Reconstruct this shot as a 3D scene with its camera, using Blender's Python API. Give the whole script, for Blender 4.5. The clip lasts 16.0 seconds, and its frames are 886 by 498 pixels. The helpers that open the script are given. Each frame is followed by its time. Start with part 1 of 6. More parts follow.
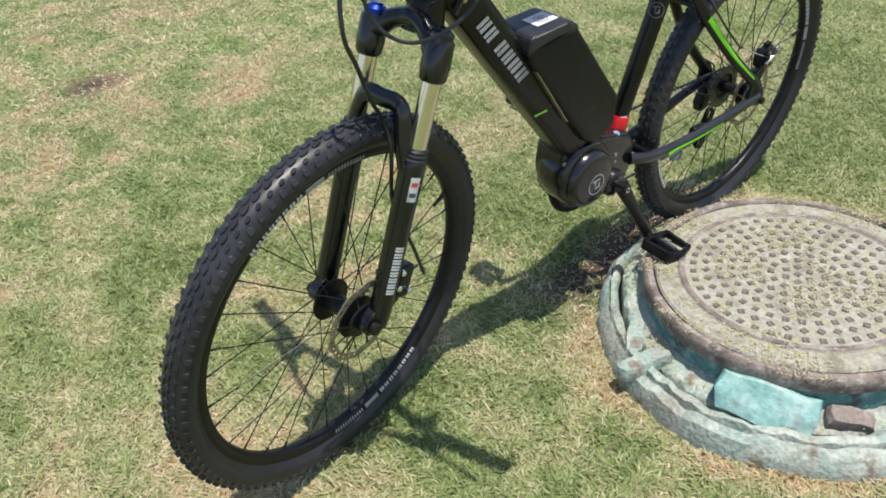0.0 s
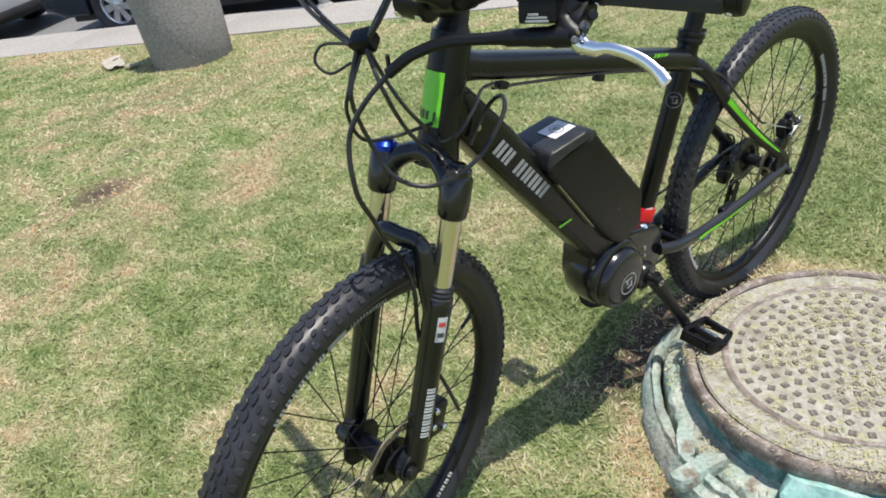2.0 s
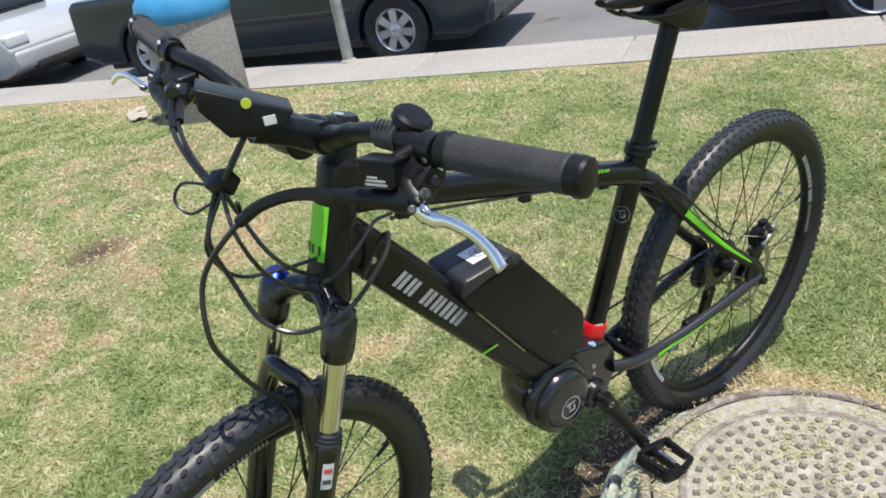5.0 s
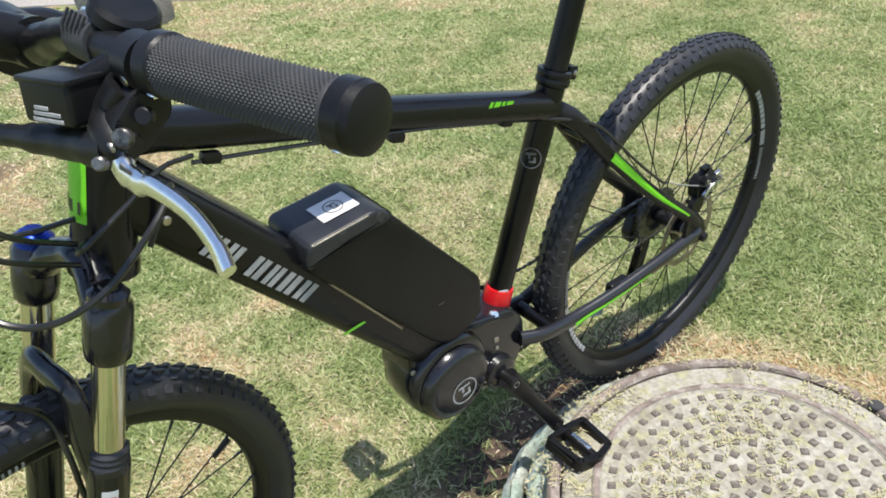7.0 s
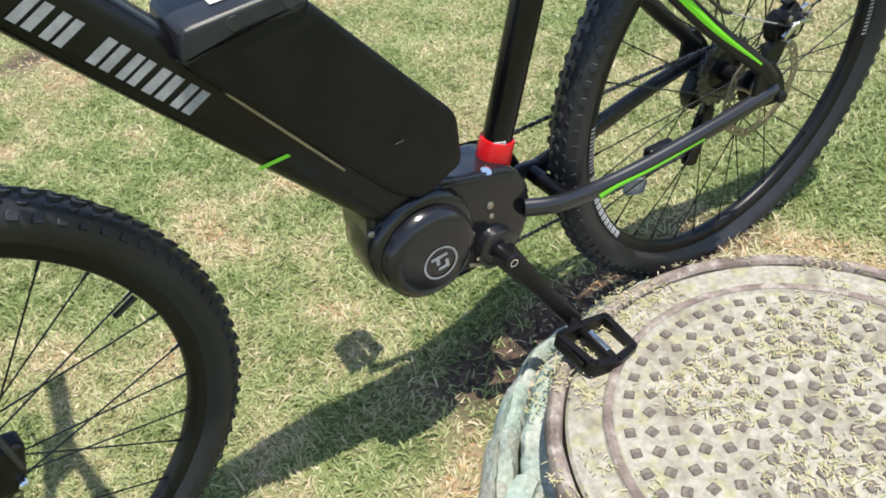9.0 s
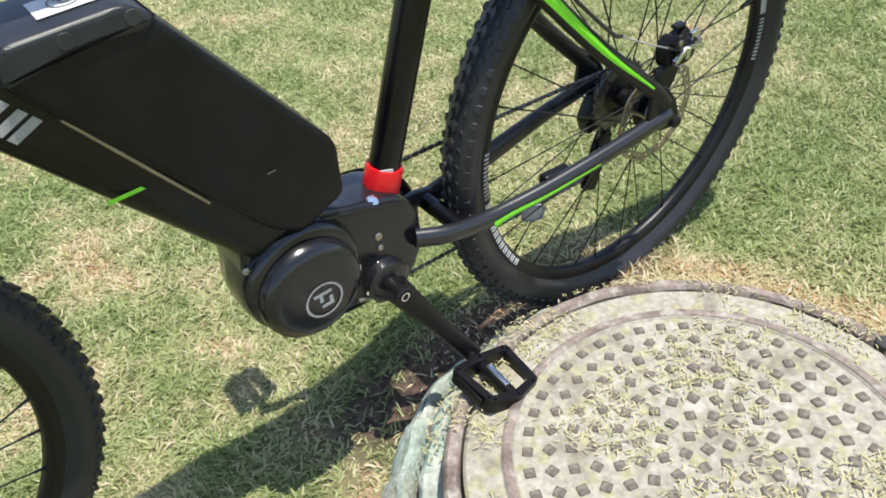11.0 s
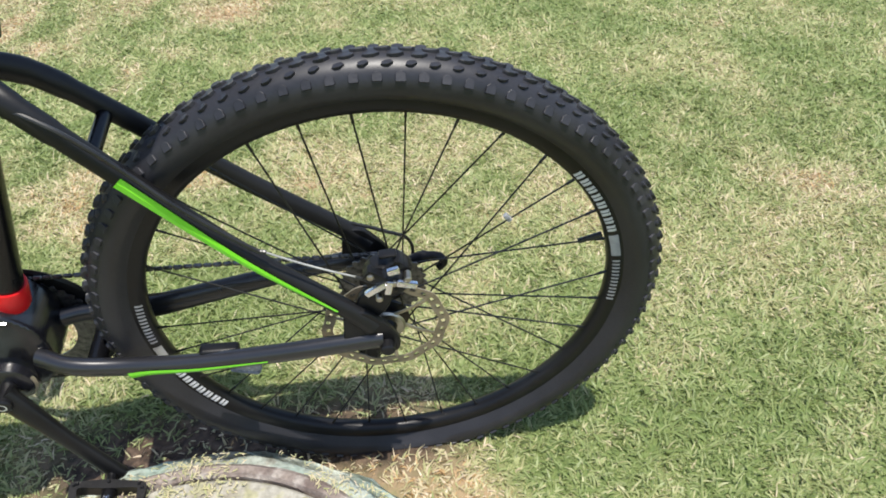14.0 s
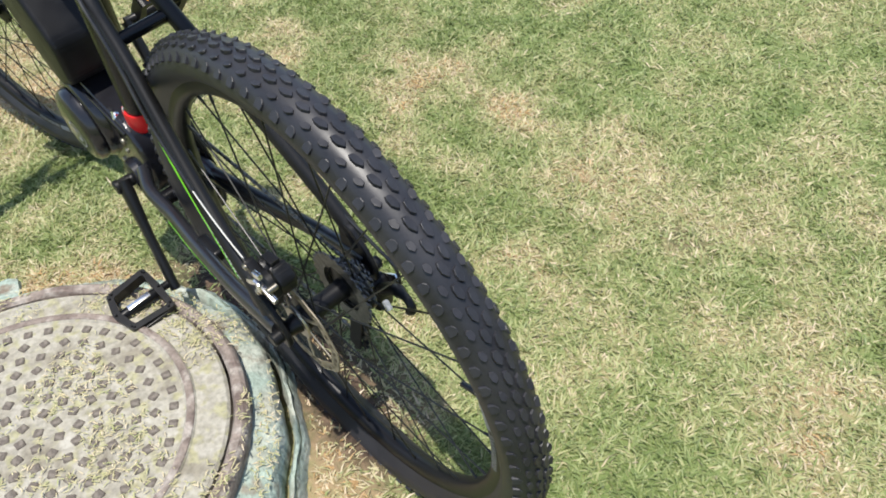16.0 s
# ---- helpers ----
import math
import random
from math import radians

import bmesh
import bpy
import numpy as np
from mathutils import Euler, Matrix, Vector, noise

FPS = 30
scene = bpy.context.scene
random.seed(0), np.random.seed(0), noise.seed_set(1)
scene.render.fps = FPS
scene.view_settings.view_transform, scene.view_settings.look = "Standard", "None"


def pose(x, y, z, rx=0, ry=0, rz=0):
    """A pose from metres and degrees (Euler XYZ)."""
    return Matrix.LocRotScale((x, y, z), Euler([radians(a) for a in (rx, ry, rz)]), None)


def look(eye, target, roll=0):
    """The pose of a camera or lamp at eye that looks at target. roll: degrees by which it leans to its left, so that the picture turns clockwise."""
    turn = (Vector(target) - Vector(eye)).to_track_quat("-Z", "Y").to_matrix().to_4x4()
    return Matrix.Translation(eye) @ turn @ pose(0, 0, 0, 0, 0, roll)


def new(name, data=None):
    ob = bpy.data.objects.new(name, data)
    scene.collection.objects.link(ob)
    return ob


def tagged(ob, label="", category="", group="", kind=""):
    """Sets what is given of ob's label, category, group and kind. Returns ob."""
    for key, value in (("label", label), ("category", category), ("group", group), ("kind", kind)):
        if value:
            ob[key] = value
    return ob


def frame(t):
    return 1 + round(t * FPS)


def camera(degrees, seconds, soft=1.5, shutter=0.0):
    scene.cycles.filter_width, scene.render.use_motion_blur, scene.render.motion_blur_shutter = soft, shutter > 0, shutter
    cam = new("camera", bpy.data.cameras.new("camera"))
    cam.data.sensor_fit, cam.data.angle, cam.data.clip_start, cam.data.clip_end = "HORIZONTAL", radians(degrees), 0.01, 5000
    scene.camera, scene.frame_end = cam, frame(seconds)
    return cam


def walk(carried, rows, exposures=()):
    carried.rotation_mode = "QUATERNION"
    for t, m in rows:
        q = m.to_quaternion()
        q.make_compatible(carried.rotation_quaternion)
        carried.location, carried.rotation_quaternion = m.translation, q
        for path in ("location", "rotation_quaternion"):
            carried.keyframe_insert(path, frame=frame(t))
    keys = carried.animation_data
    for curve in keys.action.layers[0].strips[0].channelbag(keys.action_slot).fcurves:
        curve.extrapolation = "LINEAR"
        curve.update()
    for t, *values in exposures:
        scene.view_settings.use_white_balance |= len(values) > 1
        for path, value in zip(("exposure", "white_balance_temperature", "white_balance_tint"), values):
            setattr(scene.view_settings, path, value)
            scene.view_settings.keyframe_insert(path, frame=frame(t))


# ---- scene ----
# Camera and its walk
cam = camera(60.3, 16.0, soft=1.8)
PATH = [
    (0, (1.682, 0.983, 1.185), (0.706, -0.348, 0.055), -6.1),
    (0.5, (1.642, 0.979, 1.192), (0.701, -0.381, 0.066), -7.4),
    (1, (1.595, 0.97, 1.213), (0.682, -0.422, 0.105), -9.3),
    (1.5, (1.576, 0.937, 1.235), (0.673, -0.488, 0.161), -12.1),
    (2, (1.598, 0.872, 1.264), (0.601, -0.527, 0.24), -11.5),
    (2.5, (1.613, 0.858, 1.297), (0.5, -0.463, 0.288), -9.8),
    (3, (1.573, 0.848, 1.306), (0.414, -0.468, 0.344), -7.3),
    (3.5, (1.498, 0.848, 1.314), (0.434, -0.569, 0.387), -7.6),
    (3.7, (1.478, 0.852, 1.314), (0.439, -0.594, 0.402), -7.8),
    (5.8, (1.268, 0.918, 1.277), (0.325, -0.588, 0.358), -11.7),
    (6, (1.251, 0.906, 1.263), (0.299, -0.582, 0.325), -11.4),
    (6.5, (1.173, 0.821, 1.21), (0.207, -0.616, 0.209), -9.7),
    (7, (1.092, 0.773, 1.187), (0.126, -0.597, 0.096), -8.6),
    (7.5, (0.969, 0.815, 1.178), (0.17, -0.629, 0.048), -8.1),
    (8, (0.893, 0.87, 1.167), (0.304, -0.655, 0.014), -11.9),
    (8.5, (0.887, 0.818, 1.04), (0.316, -0.682, -0.153), -10.5),
    (8.7, (0.898, 0.77, 0.971), (0.282, -0.699, -0.238), -11.5),
    (10.8, (0.866, 0.696, 0.896), (0.013, -0.661, -0.3), -9.1),
    (11, (0.836, 0.717, 0.916), (-0.022, -0.635, -0.283), -8.5),
    (11.5, (0.721, 0.782, 0.994), (-0.136, -0.579, -0.195), -8.5),
    (12, (0.623, 0.804, 1.037), (-0.228, -0.563, -0.149), -8.3),
    (12.5, (0.486, 0.721, 1.02), (-0.388, -0.616, -0.183), -4.9),
    (13, (0.337, 0.691, 1.036), (-0.539, -0.609, -0.205), -2.7),
    (13.5, (0.108, 0.713, 1.042), (-0.395, -0.751, -0.225), -1.7),
    (14, (-0.034, 0.734, 1.047), (-0.133, -0.795, -0.238), -3.5),
    (14.5, (-0.169, 0.673, 1.033), (0.064, -0.78, -0.322), -1.1),
    (15, (-0.321, 0.574, 1.048), (0.22, -0.724, -0.375), -3.6),
    (15.5, (-0.54, 0.486, 1.104), (0.318, -0.626, -0.32), -4.2),
    (16, (-0.599, 0.336, 1.08), (0.473, -0.631, -0.305), -2.6),
]
walk(cam, [(t, look(eye, target, roll)) for t, eye, target, roll in PATH], exposures=[(0.0, 0.32), (1.5, 0.36), (3.5, 0.43), (6.0, 0.47), (8.0, 0.58), (11.0, 0.60), (13.0, 0.64), (14.0, 0.53), (15.0, 0.48), (16.0, 0.46)])

# World, sun
SUN_FROM = Vector((-0.053, 0.109, 0.477)).normalized()
world = bpy.data.worlds.new("sky")
scene.world = world
world.use_nodes = True
wn = world.node_tree.nodes
sky = wn.new("ShaderNodeTexSky")
sky.sky_type = "NISHITA"
sky.sun_disc = False
sky.sun_elevation = math.asin(SUN_FROM.z)
sky.sun_rotation = math.atan2(SUN_FROM.x, SUN_FROM.y)
wn["Background"].inputs["Strength"].default_value = 0.15
world.node_tree.links.new(sky.outputs["Color"], wn["Background"].inputs["Color"])
sun_data = bpy.data.lights.new("sun", "SUN")
sun_data.energy, sun_data.angle, sun_data.color = 4.6, radians(0.53), (1.0, 0.955, 0.88)
sun = new("sun", sun_data)
sun.matrix_world = look(SUN_FROM * 20, (0, 0, 0))


# Materials
def surface(name, a, b, rough=0.5, metal=0.0, scale=12.0, fine=220.0, bump=0.15, spread=0.12, coat=0.0, depth=0.002, spec=0.5):
    """Two colours mixed by coarse and fine noise, with uneven gloss and a fine relief."""
    m = bpy.data.materials.new(name)
    m.use_nodes = True
    n, l = m.node_tree.nodes, m.node_tree.links
    p = n["Principled BSDF"]
    tc = n.new("ShaderNodeTexCoord")
    n1, n2 = n.new("ShaderNodeTexNoise"), n.new("ShaderNodeTexNoise")
    n1.inputs["Scale"].default_value, n1.inputs["Detail"].default_value = scale, 6
    n2.inputs["Scale"].default_value, n2.inputs["Detail"].default_value = fine, 3
    for q in (n1, n2):
        l.new(tc.outputs["Object"], q.inputs["Vector"])
    add = n.new("ShaderNodeMath")
    add.operation = "MULTIPLY_ADD"
    add.inputs[1].default_value = 0.35
    l.new(n2.outputs["Fac"], add.inputs[0])
    l.new(n1.outputs["Fac"], add.inputs[2])
    ramp = n.new("ShaderNodeValToRGB")
    ramp.color_ramp.elements[0].position, ramp.color_ramp.elements[1].position = 0.5, 0.85
    ramp.color_ramp.elements[0].color, ramp.color_ramp.elements[1].color = (*a, 1), (*b, 1)
    l.new(add.outputs[0], ramp.inputs[0])
    l.new(ramp.outputs[0], p.inputs["Base Color"])
    rr = n.new("ShaderNodeMapRange")
    rr.inputs["To Min"].default_value, rr.inputs["To Max"].default_value = max(0.03, rough - spread), min(1, rough + spread)
    l.new(n1.outputs["Fac"], rr.inputs["Value"])
    l.new(rr.outputs[0], p.inputs["Roughness"])
    p.inputs["Metallic"].default_value = metal
    p.inputs["Coat Weight"].default_value = coat
    p.inputs["Coat Roughness"].default_value = 0.12
    p.inputs["Specular IOR Level"].default_value = spec
    if bump:
        b_ = n.new("ShaderNodeBump")
        b_.inputs["Strength"].default_value, b_.inputs["Distance"].default_value = bump, depth
        l.new(n2.outputs["Fac"], b_.inputs["Height"])
        l.new(b_.outputs[0], p.inputs["Normal"])
    return m


def patched(name, layers, rough=0.85, bump=0.6, depth=0.006, fine=90.0):
    """Layers of (colour, noise scale, threshold, softness): worn paint, rust or dirt in patches over the first colour."""
    m = bpy.data.materials.new(name)
    m.use_nodes = True
    n, l = m.node_tree.nodes, m.node_tree.links
    p = n["Principled BSDF"]
    tc = n.new("ShaderNodeTexCoord")
    grain = n.new("ShaderNodeTexNoise")
    grain.inputs["Scale"].default_value, grain.inputs["Detail"].default_value = fine, 8
    l.new(tc.outputs["Object"], grain.inputs["Vector"])
    last = None
    for i, (col, sc, th, soft) in enumerate(layers):
        shade = n.new("ShaderNodeMixRGB")
        shade.blend_type = "MULTIPLY"
        shade.inputs[0].default_value = 0.55
        shade.inputs[1].default_value = (*col, 1)
        gr = n.new("ShaderNodeValToRGB")
        gr.color_ramp.elements[0].position, gr.color_ramp.elements[1].position = 0.3, 0.65
        gr.color_ramp.elements[0].color, gr.color_ramp.elements[1].color = (0.35, 0.34, 0.32, 1), (1, 1, 1, 1)
        l.new(grain.outputs["Fac"], gr.inputs[0])
        l.new(gr.outputs[0], shade.inputs[2])
        if last is None:
            last = shade
            continue
        nz = n.new("ShaderNodeTexNoise")
        nz.inputs["Scale"].default_value, nz.inputs["Detail"].default_value = sc, 7
        off = n.new("ShaderNodeVectorMath")
        off.inputs[1].default_value = (3.7 * i, 1.3 * i, 5.1 * i)
        l.new(tc.outputs["Object"], off.inputs[0])
        l.new(off.outputs[0], nz.inputs["Vector"])
        mr = n.new("ShaderNodeMapRange")
        mr.inputs["From Min"].default_value, mr.inputs["From Max"].default_value = th - soft, th + soft
        l.new(nz.outputs["Fac"], mr.inputs["Value"])
        mix = n.new("ShaderNodeMixRGB")
        l.new(mr.outputs[0], mix.inputs[0])
        l.new(last.outputs[0], mix.inputs[1])
        l.new(shade.outputs[0], mix.inputs[2])
        last = mix
    l.new(last.outputs[0], p.inputs["Base Color"])
    p.inputs["Roughness"].default_value = rough
    b_ = n.new("ShaderNodeBump")
    b_.inputs["Strength"].default_value, b_.inputs["Distance"].default_value = bump, depth
    l.new(grain.outputs["Fac"], b_.inputs["Height"])
    l.new(b_.outputs[0], p.inputs["Normal"])
    return m


def toned(name, stops, rough, translucent=0.0, bump=0.0):
    """Colour from the mesh's own 'tone' values along a ramp of (place, colour)."""
    m = bpy.data.materials.new(name)
    m.use_nodes = True
    n, l = m.node_tree.nodes, m.node_tree.links
    p = n["Principled BSDF"]
    at = n.new("ShaderNodeAttribute")
    at.attribute_name = "tone"
    ramp = n.new("ShaderNodeValToRGB")
    while len(ramp.color_ramp.elements) < len(stops):
        ramp.color_ramp.elements.new(0.5)
    for e, (pos, col) in zip(ramp.color_ramp.elements, stops):
        e.position, e.color = pos, (*col, 1)
    src = at.outputs["Fac"]
    if bump:
        tc, nz = n.new("ShaderNodeTexCoord"), n.new("ShaderNodeTexNoise")
        nz.inputs["Scale"].default_value, nz.inputs["Detail"].default_value = 70, 9
        l.new(tc.outputs["Object"], nz.inputs["Vector"])
        ma = n.new("ShaderNodeMath")
        ma.operation = "MULTIPLY_ADD"
        ma.inputs[1].default_value = 0.9
        l.new(nz.outputs["Fac"], ma.inputs[0])
        mb = n.new("ShaderNodeMath")
        mb.operation = "SUBTRACT"
        mb.inputs[1].default_value = 0.45
        l.new(src, mb.inputs[0])
        l.new(mb.outputs[0], ma.inputs[2])
        src = ma.outputs[0]
        # broad dry and green patches
        for scale, much in ((1.1, 0.75), (5.5, 0.45)):
            wide, off, add = n.new("ShaderNodeTexNoise"), n.new("ShaderNodeMath"), n.new("ShaderNodeMath")
            wide.inputs["Scale"].default_value, wide.inputs["Detail"].default_value = scale, 5
            off.operation, add.operation = "SUBTRACT", "MULTIPLY_ADD"
            off.inputs[1].default_value, add.inputs[1].default_value = 0.5, much
            l.new(tc.outputs["Object"], wide.inputs["Vector"])
            l.new(wide.outputs["Fac"], off.inputs[0])
            l.new(off.outputs[0], add.inputs[0])
            l.new(src, add.inputs[2])
            src = add.outputs[0]
        b_ = n.new("ShaderNodeBump")
        b_.inputs["Strength"].default_value, b_.inputs["Distance"].default_value = bump, 0.012
        l.new(nz.outputs["Fac"], b_.inputs["Height"])
        l.new(b_.outputs[0], p.inputs["Normal"])
    l.new(src, ramp.inputs[0])
    out = ramp.outputs[0]
    if bump:
        bare, mx = n.new("ShaderNodeAttribute"), n.new("ShaderNodeMixRGB")
        bare.attribute_name = "bare"
        mx.inputs[2].default_value = (0.062, 0.041, 0.028, 1)
        crumb = n.new("ShaderNodeValToRGB")
        crumb.color_ramp.elements[0].position, crumb.color_ramp.elements[1].position = 0.38, 0.66
        crumb.color_ramp.elements[0].color, crumb.color_ramp.elements[1].color = (0.032, 0.021, 0.015, 1), (0.115, 0.077, 0.052, 1)
        l.new(nz.outputs["Fac"], crumb.inputs[0])
        l.new(crumb.outputs[0], mx.inputs[2])
        l.new(bare.outputs["Fac"], mx.inputs[0])
        l.new(out, mx.inputs[1])
        out = mx.outputs[0]
    l.new(out, p.inputs["Base Color"])
    p.inputs["Roughness"].default_value = rough
    p.inputs["Specular IOR Level"].default_value = 0.35
    if translucent:
        tr, mix = n.new("ShaderNodeBsdfTranslucent"), n.new("ShaderNodeMixShader")
        l.new(ramp.outputs[0], tr.inputs["Color"])
        mix.inputs[0].default_value = translucent
        l.new(p.outputs[0], mix.inputs[1])
        l.new(tr.outputs[0], mix.inputs[2])
        l.new(mix.outputs[0], n["Material Output"].inputs["Surface"])
    return m


frame_black = surface("frame_black", (0.003, 0.003, 0.0035), (0.006, 0.006, 0.007), 0.27, scale=6, fine=500, bump=0.03, spread=0.05, coat=0.12, spec=0.26)
tube_black = surface("tube_black", (0.006, 0.006, 0.0065), (0.012, 0.0118, 0.0125), 0.42, scale=6, fine=500, bump=0.05, spread=0.05, spec=0.3)
satin_black = surface("satin_black", (0.005, 0.005, 0.0055), (0.010, 0.010, 0.011), 0.36, scale=9, fine=400, bump=0.05, spec=0.28)
fork_black = surface("fork_black", (0.005, 0.005, 0.006), (0.010, 0.010, 0.011), 0.2, scale=8, fine=300, bump=0.02, coat=0.35, spec=0.4)
plastic_black = surface("plastic_black", (0.004, 0.004, 0.0045), (0.008, 0.008, 0.009), 0.38, scale=25, fine=700, bump=0.25, depth=0.0006, spec=0.24)
# battery plastic lightened: the sky reflected on the cap is in its colour
cap_sky_lit = surface("cap_sky_lit", (0.014, 0.015, 0.018), (0.022, 0.023, 0.027), 0.42, scale=25, fine=700, bump=0.2, depth=0.0005, spec=0.4)
motor_black = surface("motor_black", (0.007, 0.007, 0.009), (0.013, 0.013, 0.016), 0.2, scale=14, fine=300, bump=0.04, coat=0.35, spec=0.4)
rubber = surface("tyre_rubber", (0.014, 0.014, 0.0168), (0.029, 0.029, 0.034), 0.46, scale=18, fine=260, bump=0.3, depth=0.0008, spec=0.42)
sidewall = surface("tyre_sidewall", (0.013, 0.013, 0.0155), (0.026, 0.026, 0.0305), 0.42, scale=9, fine=300, bump=0.12, depth=0.0006, spec=0.42)
grip_rubber = surface("grip_rubber", (0.026, 0.026, 0.027), (0.042, 0.042, 0.043), 0.6, scale=30, fine=600, bump=0.2, depth=0.0006)
hose_black = surface("hose_black", (0.010, 0.010, 0.010), (0.018, 0.018, 0.018), 0.3, scale=40, fine=300, bump=0.0)
spoke_black = surface("spoke_black", (0.008, 0.008, 0.008), (0.016, 0.016, 0.016), 0.35, metal=0.3, scale=50, bump=0.0)
polished = surface("polished_alloy", (0.72, 0.72, 0.74), (0.88, 0.88, 0.88), 0.2, metal=1.0, scale=20, fine=300, bump=0.02, spread=0.06)
# the straw lawn reflected in the tubes is put into this warm tint
chrome = surface("chromed_tube", (0.60, 0.55, 0.46), (0.72, 0.67, 0.57), 0.13, metal=1.0, scale=5, fine=200, bump=0.0, spread=0.05)
steel = surface("brushed_steel", (0.36, 0.33, 0.27), (0.52, 0.48, 0.41), 0.38, metal=1.0, scale=30, fine=400, bump=0.1)
# frame black made paler and glossier to carry the sheen on the chain stays
stay_black = surface("stay_black", (0.010, 0.010, 0.012), (0.018, 0.018, 0.021), 0.3, scale=6, fine=500, bump=0.03, spread=0.05, coat=0.35, spec=0.5)
bronze = surface("bronze_alloy", (0.24, 0.205, 0.14), (0.34, 0.29, 0.21), 0.4, metal=0.6, scale=30, fine=300, bump=0.05)
chain_steel = surface("chain_steel", (0.05, 0.049, 0.048), (0.20, 0.195, 0.185), 0.35, metal=0.8, scale=120, fine=500, bump=0.1)
green_paint = surface("green_paint", (0.16, 0.62, 0.015), (0.22, 0.72, 0.03), 0.35, scale=8, fine=200, bump=0.02, coat=0.3)
red_plastic = surface("red_plastic", (0.55, 0.006, 0.010), (0.70, 0.012, 0.016), 0.35, scale=30, fine=300, bump=0.05)
white_print = surface("white_print", (0.50, 0.50, 0.50), (0.62, 0.62, 0.62), 0.5, scale=60, fine=300, bump=0.0)
grey_print = surface("grey_print", (0.26, 0.26, 0.27), (0.38, 0.38, 0.39), 0.5, scale=60, fine=300, bump=0.0)
dim_print = surface("dim_print", (0.05, 0.05, 0.05), (0.12, 0.12, 0.12), 0.5, scale=90, fine=300, bump=0.0)
blue_alloy = surface("blue_alloy", (0.006, 0.018, 0.20), (0.014, 0.045, 0.38), 0.3, metal=0.8, scale=20, bump=0.0)
amber = surface("amber_plastic", (0.75, 0.28, 0.01), (0.9, 0.42, 0.03), 0.3, scale=60, bump=0.05)
clear_grey = surface("grey_reflector", (0.20, 0.205, 0.21), (0.32, 0.33, 0.34), 0.25, scale=200, fine=500, bump=0.3, depth=0.0006)
lid_iron = patched("dusty_lid", [((0.345, 0.325, 0.268), 1, 0, 0), ((0.235, 0.212, 0.162), 14, 0.57, 0.08), ((0.40, 0.38, 0.325), 30, 0.60, 0.1), ((0.33, 0.315, 0.19), 45, 0.57, 0.06)], fine=120, bump=0.5, depth=0.003)
stud_iron = patched("dark_iron", [((0.125, 0.105, 0.088), 1, 0, 0), ((0.26, 0.23, 0.19), 60, 0.58, 0.1)], fine=200, bump=0.4, depth=0.001)
rust_iron = patched("rusty_iron", [((0.245, 0.20, 0.17), 1, 0, 0), ((0.14, 0.105, 0.09), 22, 0.56, 0.08), ((0.37, 0.33, 0.29), 40, 0.58, 0.08)], fine=160, bump=0.6, depth=0.003)
teal_paint = patched("teal_painted_iron", [((0.10, 0.23, 0.225), 1, 0, 0), ((0.075, 0.06, 0.055), 16, 0.55, 0.05), ((0.26, 0.40, 0.38), 30, 0.6, 0.08)], fine=140)
mint_concrete = patched("mint_painted_concrete", [((0.36, 0.365, 0.305), 1, 0, 0), ((0.32, 0.395, 0.34), 8, 0.50, 0.07), ((0.45, 0.48, 0.415), 15, 0.57, 0.05), ((0.22, 0.18, 0.135), 19, 0.62, 0.05)], fine=110, bump=0.7, depth=0.006)
mint_block = patched("mint_painted_block", [((0.29, 0.52, 0.48), 1, 0, 0), ((0.45, 0.61, 0.565), 11, 0.54, 0.06), ((0.25, 0.23, 0.18), 17, 0.62, 0.05)], fine=70, bump=0.6, depth=0.005)
pale_concrete = patched("pale_concrete", [((0.365, 0.34, 0.31), 1, 0, 0), ((0.315, 0.295, 0.27), 1.2, 0.52, 0.12), ((0.32, 0.30, 0.265), 9, 0.68, 0.05)], fine=60, bump=0.3, depth=0.003)
asphalt = patched("asphalt", [((0.20, 0.197, 0.197), 1, 0, 0), ((0.15, 0.147, 0.147), 0.8, 0.52, 0.15), ((0.06, 0.06, 0.06), 1.7, 0.66, 0.05)], fine=120, bump=0.4, depth=0.004)
aggregate = patched("exposed_aggregate", [((0.36, 0.335, 0.315), 1, 0, 0), ((0.27, 0.25, 0.24), 50, 0.56, 0.06), ((0.44, 0.415, 0.39), 60, 0.60, 0.05)], fine=130, bump=0.8, depth=0.008)
blue_plastic = surface("blue_plastic", (0.03, 0.20, 0.42), (0.05, 0.28, 0.52), 0.45, scale=5, fine=120, bump=0.1)
galvanised = surface("galvanised_steel", (0.30, 0.30, 0.28), (0.42, 0.42, 0.40), 0.5, metal=0.5, scale=12, fine=200, bump=0.1)
paper = surface("crumpled_paper", (0.30, 0.265, 0.22), (0.42, 0.38, 0.32), 0.8, scale=20, fine=150, bump=0.3)
car_grey = surface("grey_car_paint", (0.014, 0.022, 0.032), (0.019, 0.028, 0.039), 0.25, metal=0.0, scale=2, bump=0.0, coat=0.3, spread=0.04)
car_dark = surface("dark_car_paint", (0.018, 0.016, 0.022), (0.026, 0.024, 0.03), 0.25, scale=2, bump=0.0, coat=0.3, spread=0.04)
car_white = surface("white_car_paint", (0.36, 0.365, 0.37), (0.41, 0.415, 0.42), 0.3, scale=2, bump=0.0, coat=0.8, spread=0.04)
car_trim = surface("car_trim", (0.02, 0.02, 0.02), (0.035, 0.035, 0.035), 0.6, scale=20, bump=0.1)
car_glass = surface("car_glass", (0.012, 0.014, 0.015), (0.02, 0.022, 0.023), 0.06, scale=2, bump=0.0, spread=0.02)
